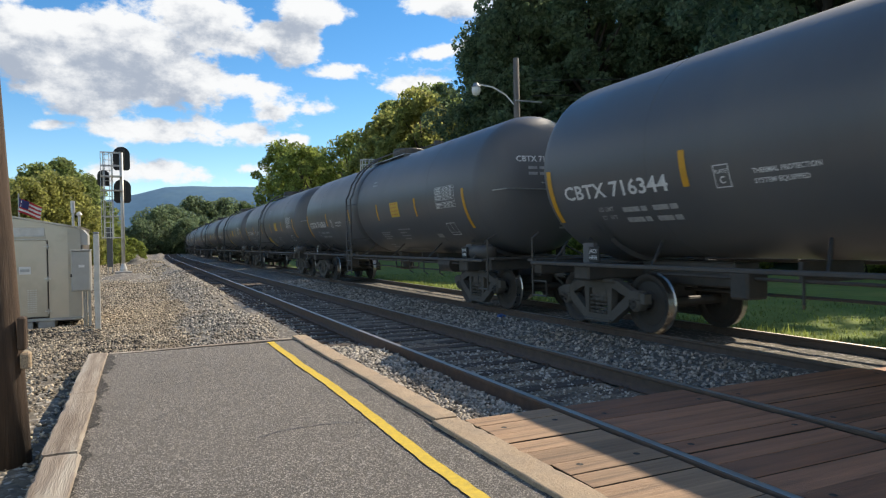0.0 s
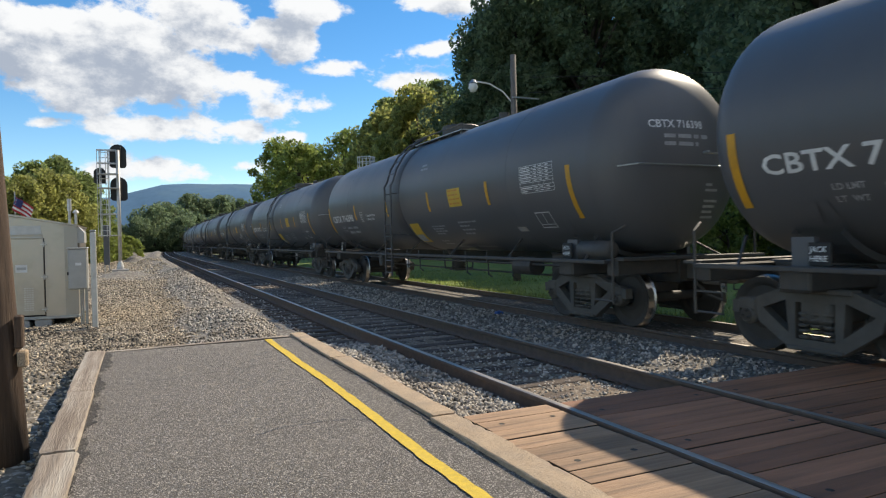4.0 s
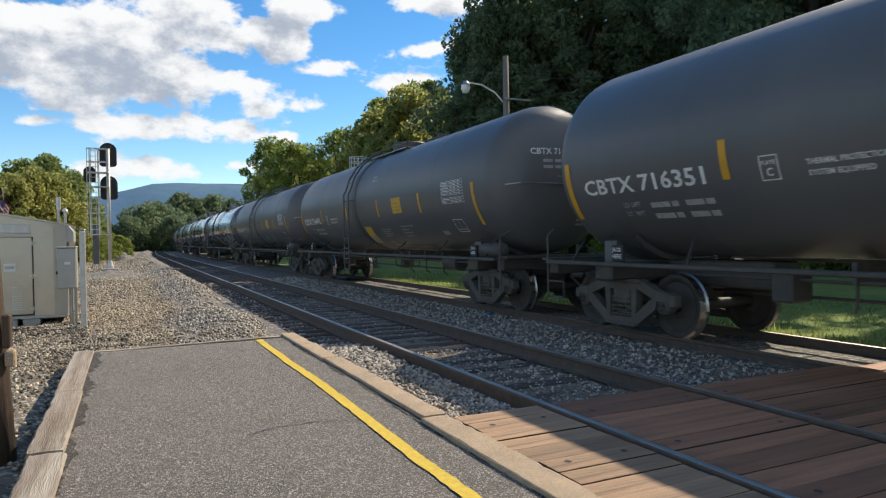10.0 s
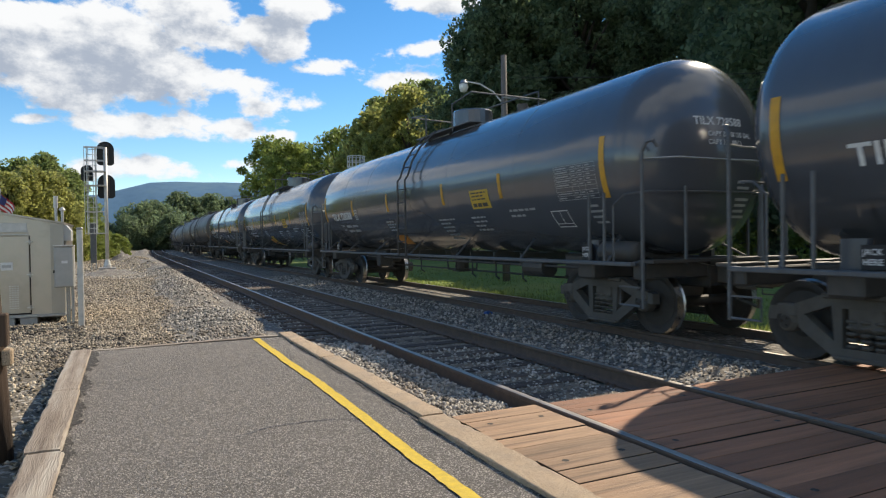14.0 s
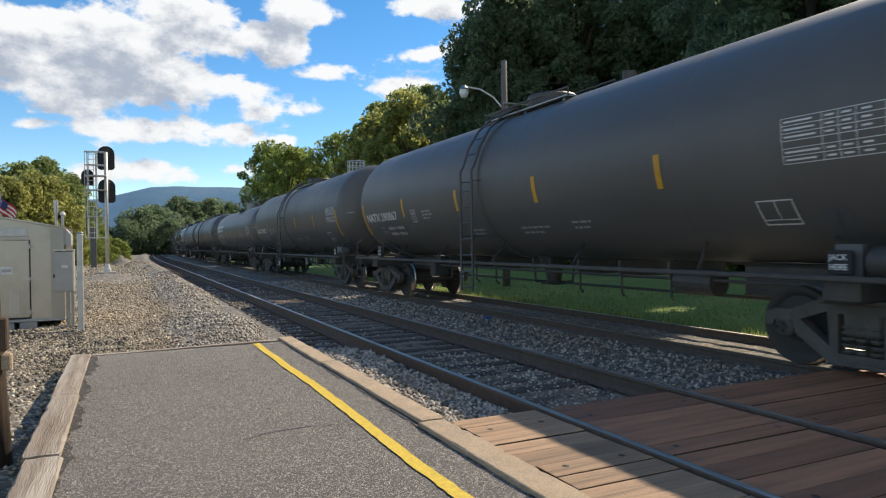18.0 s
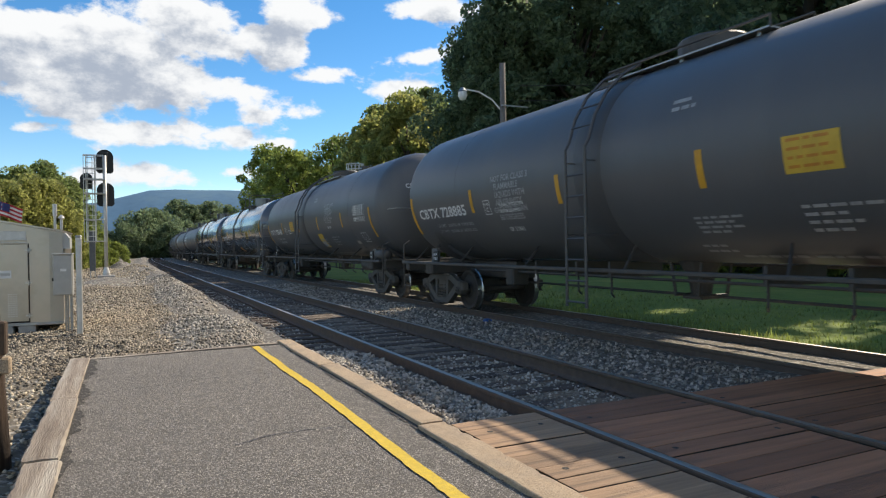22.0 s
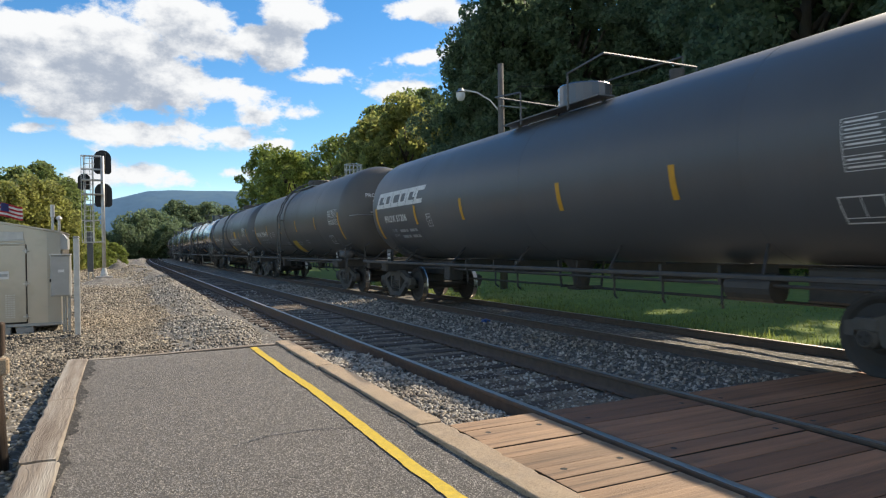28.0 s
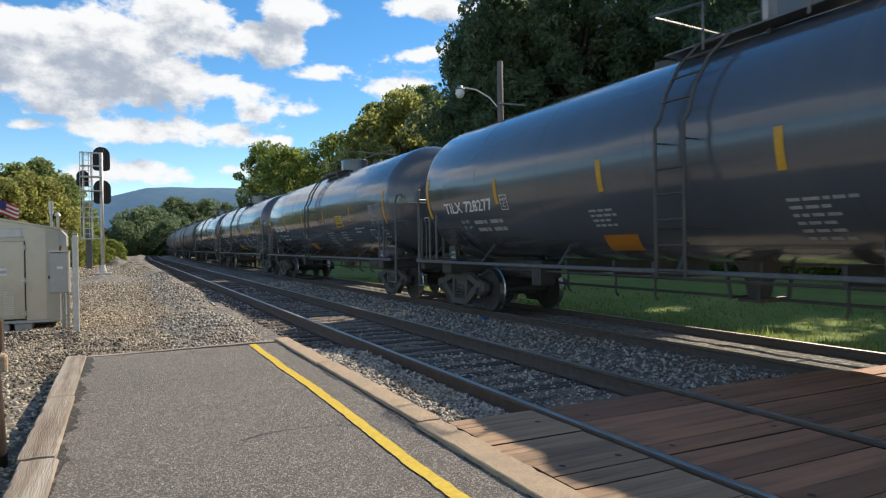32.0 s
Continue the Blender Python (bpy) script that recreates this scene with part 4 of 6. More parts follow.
def end_rails(car, s, cage):
    """Handrails, stanchions and steps at one end."""
    steel = M["grey_steel"] if cage else M["frame"]
    bm = bmesh.new()
    if cage:
        half = [(1.5, 7.75, 1.05), (1.5, 7.75, 1.9), (1.46, 7.95, 2.05), (1.3, 8.25, 2.08)]
        tube(bm, [(-x, s * y, z) for x, y, z in half] + [(0, s * 8.42, 2.08)] + [(x, s * y, z) for x, y, z in half[::-1]], 0.015, 5)
    else:
        tube(bm, [(-1.3, s * 8.2, 2.5), (-1.12, s * 8.46, 2.52), (1.12, s * 8.46, 2.52), (1.42, s * 8.4, 2.52), (1.42, s * 8.1, 2.5)], 0.014, 5)
        tube(bm, [(1.1, s * 8.2, 2.7), (1.2, s * 8.44, 2.7), (1.46, s * 8.4, 2.7)], 0.014, 5)
    part("handrail", bm, steel if cage else M["galv"], car)
    if cage:
        bm = bmesh.new()
        tube(bm, [(-1.42, s * 8.3, 2.52), (-1.0, s * 8.5, 2.54), (1.0, s * 8.5, 2.54), (1.42, s * 8.3, 2.52)], 0.014, 5)
        part("grab_bar", bm, M["galv"], car)
    for sx in (-1, 1):
        bm = bmesh.new()
        if cage:
            tube(bm, [(sx * 1.45, s * 8.3, 0.45), (sx * 1.45, s * 8.3, 2.62), (sx * 1.43, s * 8.36, 2.74), (sx * 1.36, s * 8.42, 2.76), (sx * 1.3, s * 8.44, 2.68)], 0.028, 6)
        else:
            tube(bm, [(sx * 1.48, s * 8.28, 0.45), (sx * 1.48, s * 8.28, 1.5), (sx * 1.3, s * 8.36, 1.6)], 0.02, 5)
        part("stanchion", bm, steel, car)
        if cage:
            for x, y, top in ((0.75, 8.4, 2.15), (1.5, 7.55, 2.1), (1.5, 7.2, 2.1)):
                bm = bmesh.new()
                tube(bm, [(sx * x, s * y, 1.05), (sx * x, s * y, top)], 0.026, 6)
                part("stanchion", bm, steel, car)
        bm = bmesh.new()
        tube(bm, [(sx * 1.47, s * 8.26, 0.74), (sx * 1.47, s * 7.85, 0.74), (sx * 1.47, s * 7.85, 0.48), (sx * 1.47, s * 8.26, 0.48)], 0.018, 4)
        part("step", bm, steel, car)
    bm = bmesh.new()
    box(bm, -1.45, 1.45, s * 8.2, s * 8.5, 1.08, 1.12)
    part("end_platform", bm, M["frame"], car)


def stripes(car, us, ends, z0, z1, e0, e1):
    for u in us:
        bm = bmesh.new()
        patch(bm, u + 0.055, u - 0.055, z0, z1)
        part("yellow_stripe", bm, M["yellow"], car)
    for u in ends:
        bm = bmesh.new()
        patch(bm, u + 0.06, u - 0.06, e0, e1, n=10)
        part("yellow_stripe", bm, M["yellow"], car)
    for u in us[:4]:
        bm = bmesh.new()
        patch(bm, u + 0.055, u - 0.055, z0, z1, side=1)
        part("yellow_stripe", bm, M["yellow"], car)


def table(car, u, z, wide, high, rows=8, paint="white"):
    """The white stencilled test table."""
    bm = bmesh.new()
    for i in range(rows + 1):
        patch(bm, u, u - wide, z - high * i / rows - 0.004, z - high * i / rows + 0.004, n=1)
    for f in (0.0, 0.42, 0.58, 0.74, 1.0):
        patch(bm, u - wide * f + 0.004, u - wide * f - 0.004, z - high, z)
    rnd = random.Random(5)
    for i in range(rows):
        if i == rows - 3:
            continue
        zc = z - high * (i + 0.5) / rows
        patch(bm, u - wide * 0.03, u - wide * (0.2 + 0.2 * rnd.random()), zc - 0.01, zc + 0.01, n=1)
        for f in (0.45, 0.61, 0.79):
            patch(bm, u - wide * f, u - wide * (f + 0.09), zc - 0.01, zc + 0.01, n=1)
    part("test_table", bm, M[paint], car, "white stencilled table of test dates")


def frame_box(bm, u, z, wide, high, t=0.015, lean=0.0):
    patch(bm, u, u - wide, z - t, z, n=1)
    patch(bm, u + lean, u + lean - wide, z - high, z - high + t, n=1)
    patch(bm, u, u - t, z - high, z, lean=lean)
    patch(bm, u - wide + t, u - wide, z - high, z, lean=lean)


def base_car(name, label, shell, gloss, rings, group):
    car = new(name)
    tagged(car, label, "tank car", group, "")
    tank_shell(car, M[shell], rings)
    underframe(car, gloss)
    for s in (-1, 1):
        end_rails(car, s, gloss)
    return car


GROUP = "tank cars of the passing train"


def common_marks(car, split):
    bm = bmesh.new()
    frame_box(bm, -5.9, 1.9, 0.47, 0.28, lean=0.0)
    patch(bm, -6.13, -6.142, 1.68, 1.9)
    patch(bm, -5.91, -6.36, 1.675, 1.685, n=1)
    part("placard_holder", bm, M["white"], car)
    # a welded diamond pad and the black jacking plate below it, at both ends
    for c in (6.8, -6.8):
        bm = bmesh.new()
        patch(bm, c + 0.14, c - 0.02, 1.55, 1.78, lean=0.06, lift=0.012)
        patch(bm, c - 0.02, c - 0.14, 1.55, 1.78, lean=-0.06, lift=0.012)
        patch(bm, c + 0.2, c - 0.2, 1.36, 1.55, lift=0.012)
        part("saddle_pad", bm, M["tank_gloss"] if split else M["tank"], car)
        bm = bmesh.new()
        box(bm, -1.33, -1.3, c - 0.24, c + 0.02, 1.09, 1.34, bevel=0.006)
        plate = part("jacking_plate", bm, M["signal_black"], car, "black jacking plate with white letters")
        for zz, word in ((1.24, "JACK"), (1.14, "HERE")):
            vs, fs = letters(word, 0.085)
            pydata("plate_text", [(-1.334, c - 0.0 - v.x, zz + v.y) for v in vs], fs, M["white"], plate)
    bm = bmesh.new()
    lathe(bm, [(-7.97, 0.0), (-7.95, 0.1), (-7.9, 0.16), (-7.2, 0.16), (-7.15, 0.1), (-7.13, 0.0)], "y", 16, (-1.2, 0, 1.22))
    part("end_reservoir", bm, M["frame"], car, "small steel air reservoir above the truck", smooth=True)
    # a column of small lettering low on the head
    bm = bmesh.new()
    for i, w in enumerate((0.16, 0.3, 0.0, 0.34, 0.3, 0.26, 0.32)):
        if w:
            head_bar(bm, 0.28, 2.25 - 0.085 * i, w, 0.04)
    tagged(part("head_text", bm, M["dim_white"], car), "small worn white lettering on the tank head", kind="stuff")


def head_bar(bm, x, z, wide, high):
    """One bar of lettering on the near head."""
    vs = []
    for px, pz in ((x, z - high), (x + wide, z - high), (x + wide, z), (x, z)):
        q = (px * px + (pz - ZC) ** 2) / RAD ** 2
        vs.append(bm.verts.new((px, -(HALF + 0.76 * math.sqrt(1 - q) + 0.008), pz)))
    bm.faces.new(vs)



def service_text(car, rows):
    """Small lettering that cannot be read."""
    bm = bmesh.new()
    for u, z, widths, high, gap in rows:
        bars(bm, u, z, [(w,) for w in widths], high, gap)
    tagged(part("service_text", bm, M["dim_white"], car), "small worn white stencilled lettering", kind="stuff")


def grey_car(PU=-2.55, slanted=True, low=0.0, su=0.3):
    tank_size(1.515)
    car = base_car("tank_car", "matte dark grey railway tank car with yellow stripes and white stencils", "tank", False, (-5.2, 5.3), GROUP)
    stripes(car, (4.6, 1.58, -1.4, -4.4), (7.66, -7.22), 2.12, 2.59, 1.75, 2.62)
    # slightly raised band in a darker grey than the tank
    bm = bmesh.new()
    lathe(bm, [(0.46, RAD + 0.002), (0.5, RAD + 0.022), (1.08, RAD + 0.022), (1.12, RAD + 0.002)], "y", 56, (0, 0, ZC))
    part("jacket_band", bm, M["tank_band"], car, smooth=True)
    bm = bmesh.new()
    patch(bm, PU, PU - 0.65, 2.17, 2.57)
    p = part("warning_panel", bm, M["panel_yellow"], car, "yellow emergency panel")
    bm = bmesh.new()
    bars(bm, PU - 0.05, 2.54, [(0.56,), (0.5,), (0.55,), (0.56,)], 0.032, 0.095, lift=0.01)
    part("panel_text", bm, M["panel_orange"], p)
    if slanted:
        bm = bmesh.new()
        patch(bm, su, su - 0.6, 1.38 - low, 1.87 - low, lean=0.12)
        sp = part("shipping_panel", bm, M["panel_yellow"], car, "slanting yellow panel")
        bm = bmesh.new()
        patch(bm, su + 0.05, su - 0.4, 1.4 - low, 1.58 - low, lean=0.03, lift=0.01, n=2)
        part("pale_field", bm, M["dim_white"], sp)
    table(car, -5.72, 2.73, 1.07, 0.48)
    bm = bmesh.new()
    frame_box(bm, 4.12, 2.34, 0.24, 0.28, t=0.014)
    part("plate_mark", bm, M["white"], car)
    side_text("plate_text", "PLATE", 4.1, 2.23, 0.068, M["white"], car)
    side_text("plate_text", "C", 4.05, 2.1, 0.13, M["white"], car)
    bm = bmesh.new()
    bars(bm, -0.9, 3.3, [(0.3,), (0.4,)], 0.05, 0.1)
    part("crown_mark", bm, M["dim_white"], car)
    side_text("thermal_mark", "THERMAL PROTECTION", 3.55, 2.18, 0.085, M["white"], car, width=0.86)
    side_text("thermal_mark", "SYSTEM EQUIPPED", 3.55, 2.06, 0.085, M["white"], car, width=0.7)
    service_text(car, [(1.1, 1.62, (0.42, 0.36), 0.035, 0.075), (-1.05, 1.78, (0.75, 0.6, 0.7, 0.55), 0.03, 0.06), (-2.6, 1.84, (0.95, 0.5, 0.6, 0.45), 0.035, 0.085),
                       (-0.85, 1.42, (0.4, 0.5), 0.03, 0.07), (-1.3, 1.28, (0.9,), 0.03, 0.07), (-2.3, 1.28, (0.9,), 0.03, 0.07), (-2.4, 1.18, (0.7,), 0.03, 0.07)])
    bm = bmesh.new()
    patch(bm, -5.0, -5.32, 1.57, 1.66, n=1)
    part("stencil_patch", bm, M["concrete"], car, "small beige painted patch")
    common_marks(car, False)
    side_ladder(car, 0.8, "tank_band", 0.5)
    manway(car, -0.3, False)
    return car


def blue_car(ladder, slanted, third=-1.47, panel=-2.85):
    tank_size(1.505)
    car = base_car("tank_car", "glossy blue-black railway tank car with side ladder and yellow stripes", "tank_gloss", True, (-5.0, -2.2, 0.6, 3.2, 5.4), GROUP)
    stripes(car, (4.6, 1.55, third, -4.48), (7.64, -7.5), 2.2, 2.67, 2.03, 2.94)
    bm = bmesh.new()
    patch(bm, panel, panel - 0.77, 2.05, 2.42)
    p = part("warning_panel", bm, M["panel_yellow"], car, "yellow emergency panel")
    bm = bmesh.new()
    bars(bm, panel - 0.07, 2.38, [(0.6,), (0.5,), (0.55,)], 0.03, 0.065, lift=0.01)
    bars(bm, panel - 0.07, 2.16, [(0.16, 0.16, 0.2)], 0.075, 0.1, lift=0.01)
    part("panel_text", bm, M["frame"], p)
    if slanted:
        bm = bmesh.new()
        patch(bm, 1.3, 0.75, 1.2, 1.68, lean=0.05)
        part("shipping_panel", bm, M["panel_yellow"], car, "slanting yellow panel")
    bm = bmesh.new()
    patch(bm, 1.98, 1.22, 1.31, 1.56, lean=0.22)
    part("shipping_panel", bm, M["panel_orange"], car, "small orange panel")
    table(car, -6.28, 2.59, 1.05, 0.54, 8, "dim_white")
    bm = bmesh.new()
    frame_box(bm, 4.48, 2.36, 0.24, 0.28, t=0.014)
    part("plate_mark", bm, M["white"], car)
    side_text("plate_text", "PLATE", 4.46, 2.25, 0.066, M["white"], car)
    side_text("plate_text", "C", 4.41, 2.12, 0.13, M["white"], car)
    service_text(car, [(2.0, 1.95, (0.55, 0.6, 0.5, 0.5), 0.035, 0.075), (-1.4, 1.9, (0.8, 0.5, 0.55, 0.45, 0.5, 0.55), 0.035, 0.085), (-3.0, 1.9, (0.6, 0.65, 0.5, 0.6), 0.035, 0.085),
                       (-4.6, 1.98, (0.95, 0.5), 0.04, 0.1), (-6.95, 1.95, (0.25, 0.32, 0.28, 0.3), 0.035, 0.085)])
    bm = bmesh.new()
    bars(bm, -7.2, 1.06, [(0.15, 0.25, 0.1, -0.1, 0.2, 0.2)], 0.05, 0.1, lift=0.15)
    tagged(part("sill_text", bm, M["white"], car), "small white stencilled lettering on the sill", kind="stuff")
    common_marks(car, True)
    side_ladder(car, ladder)
    manway(car, ladder - 0.6, True)
    return car


def brown_car(yellow):
    tank_size(1.515)
    car = base_car("tank_car", "weathered brown-grey railway tank car with few stencils", "tank_brown", False, (-4.8, -0.9, 0.9, 4.8), GROUP)
    first = 4.52
    stripes(car, (first, 1.48, -1.55, -4.53), (7.57, -7.58), 2.15, 2.6, 1.75, 2.63)
    bm = bmesh.new()
    frame_box(bm, first - 0.45, 2.3, 0.26, 0.3, t=0.014)
    part("plate_mark", bm, M["white"], car)
    side_text("plate_text", "PLATE", first - 0.48, 2.18, 0.07, M["white"], car)
    side_text("plate_text", "C", first - 0.54, 2.05, 0.13, M["white"], car)
    bm = bmesh.new()
    lathe(bm, [(0.4, RAD + 0.004), (0.42, RAD + 0.03), (0.62, RAD + 0.03), (0.64, RAD + 0.004)], "y", 56, (0, 0, ZC))
    part("jacket_band", bm, M["tank_brown"], car)
    table(car, -6.4, 2.74, 1.1, 0.48, 6)
    if yellow:
        bm = bmesh.new()
        patch(bm, 0.0, -0.78, 1.32, 1.81, lean=0.06)
        part("shipping_panel", bm, M["panel_yellow"], car, "slanting yellow panel")
    service_text(car, [(3.4, 2.25, (0.5, 0.55, 0.4), 0.035, 0.08), (1.2, 1.75, (0.5, 0.4), 0.035, 0.08), (-0.7, 1.75, (0.9, 0.7), 0.035, 0.09), (-2.3, 1.8, (0.5, 0.45), 0.035, 0.09)])
    common_marks(car, False)
    side_ladder(car, 0.55, "tank_band", 0.5)
    manway(car, 0.0, False)
    return car


def logo_car():
    """The car with the large slanted white emblem, drawn as plain slanted shapes."""
    tank_size(1.41)
    car = base_car("tank_car", "matte charcoal railway tank car with a large white slanted emblem", "tank", False, (-4.8, 0.0, 4.8), GROUP)
    stripes(car, (4.77, 2.3, -1.23, -3.77), (7.45, -7.37), 2.02, 2.48, 1.7, 2.55)
    for i in range(6):
        bm = bmesh.new()
        u = 7.2 - i * 0.52
        for z0, z1 in ((2.83, 2.94), (2.52, 2.63)):
            sh = 0.2 * (2.94 - z1) / 0.42
            patch(bm, u + sh, u - 0.5 + sh, z0, z1, lean=0.2 * (z1 - z0) / 0.42, n=2)
        patch(bm, u, u - 0.14, 2.52, 2.94, lean=0.2, n=4, lift=0.0065)
        if i % 3 < 2:
            patch(bm, u - 0.38, u - 0.5, 2.52 if i % 2 else 2.69, 2.94, lean=0.2 if i % 2 else 0.12, n=4, lift=0.0065)
        part("emblem", bm, M["white"], car, "large white slanted emblem shape")
    table(car, -6.06, 2.66, 1.1, 0.52, 7)
    bm = bmesh.new()
    frame_box(bm, 4.15, 2.24, 0.25, 0.3, t=0.014)
    part("plate_mark", bm, M["white"], car)
    side_text("plate_text", "PLATE", 4.12, 2.13, 0.065, M["white"], car)
    side_text("plate_text", "C", 4.06, 2.0, 0.12, M["white"], car)
    common_marks(car, False)
    manway(car, -0.2, True)
    return car


def text_block(car, u, top=2.66, size=0.16, step=0.15):
    """The stencilled rule on what the car may carry."""
    rows = ["NOT FOR CLASS 3", "FLAMMABLE", "LIQUIDS WITH", "API GRAVITY", "GREATER THAN", "50 DEGREES"]
    for i, r in enumerate(rows):
        side_text("rule_text", r, u - (0.0 if i in (0, 4) else 0.12), top - step * i, size, M["dim_white"], car)
    side_text("rule_text", "SR 11961", u - 0.25, top - step * 6.7, size * 0.85, M["white"], car)


def paint_strokes(car, name, lines, wide, label):
    """Painted strokes on the tank's side along lines of (u, z)."""
    bm = bmesh.new()
    for pts in lines:
        tube(bm, [on_tank(u, z, 0.002) for u, z in pts], wide, 4)
    part(name, bm, M["dim_white"], car, label)


def ring(u, z, ru, rz, a0, a1, n=10):
    return [(u - ru * math.cos(radians(a0 + (a1 - a0) * i / n)), z + rz * math.sin(radians(a0 + (a1 - a0) * i / n))) for i in range(n + 1)]


def face_tag(car, u, z):
    """A curved stroke, a bar with a halo and a ring over a small underline."""
    for lines in ([ring(u + 0.17, z + 0.02, 0.09, 0.1, 70, 265)], [[(u - 0.02, z + 0.2), (u + 0.0, z + 0.08), (u - 0.03, z - 0.03)], ring(u, z + 0.26, 0.05, 0.025, 0, 360)],
                  [ring(u - 0.26, z, 0.115, 0.1, 0, 360, 14)], [[(u - 0.06, z - 0.08), (u - 0.2, z - 0.08)], [(u - 0.08, z - 0.12), (u - 0.13, z - 0.09), (u - 0.18, z - 0.13)]]):
        paint_strokes(car, "graffiti", lines, 0.012, "white scrawled graffiti outlines")


def block_tag(car, u, z):
    """An outlined shape with hatching under a zigzag."""
    paint_strokes(car, "graffiti", [[(u - 0.05, z + 0.18), (u - 0.09, z + 0.34), (u - 0.2, z + 0.36), (u - 0.24, z + 0.28), (u - 0.34, z + 0.4), (u - 0.46, z + 0.33), (u - 0.55, z + 0.22)]], 0.014, "white scrawled graffiti outlines")
    paint_strokes(car, "graffiti", [[(u - 0.28, z + 0.22), (u - 0.62, z + 0.24), (u - 0.66, z + 0.05), (u - 0.56, z - 0.1), (u - 0.26, z - 0.12), (u - 0.2, z + 0.0), (u - 0.28, z + 0.22)]] +
                  [[(u - 0.3 - 0.08 * i, z + 0.18), (u - 0.24 - 0.08 * i, z - 0.06)] for i in range(5)] + [[(u - 0.22, z + 0.06), (u - 0.64, z + 0.09)]], 0.01, "white scrawled graffiti outlines")
    paint_strokes(car, "graffiti", [[(u - 0.02, z - 0.02), (u - 0.12, z - 0.06), (u - 0.2, z - 0.16), (u - 0.42, z - 0.22), (u - 0.66, z - 0.25), (u - 0.8, z - 0.12), (u - 0.9, z - 0.02), (u - 0.92, z - 0.2), (u - 1.0, z - 0.27)],
                                   [(u - 0.7, z - 0.02), (u - 0.72, z - 0.16), (u - 0.82, z + 0.0)]], 0.012, "white scrawled graffiti outlines")


def graffiti(car, u, z, seed, count=7, big=0.26):
    rnd = random.Random(seed)
    bm = bmesh.new()
    for i in range(count):
        c = u - i * 0.33
        pts = []
        for k in range(9):
            a = k * 0.8 + rnd.random()
            pts.append(on_tank(c + 0.22 * math.cos(a), z + big * math.sin(a * (1 + 0.3 * rnd.random())), 0.004))
        tube(bm, pts, 0.013, 4)
    part("graffiti", bm, M["dim_white"], car, "white scrawled graffiti outlines")


CARS = []
CAPACITY = {8: ("CAPY 29130 US GAL", "CAPY 110250 L"), 12: ("CAPY 28500 US GAL", "CAPY 107 881 L"), 14: ("CAPY 28500 US GAL", "CAPY 107 881 L"), 24: ("CAPY 29150 US GAL", "CAPY 110300 L")}


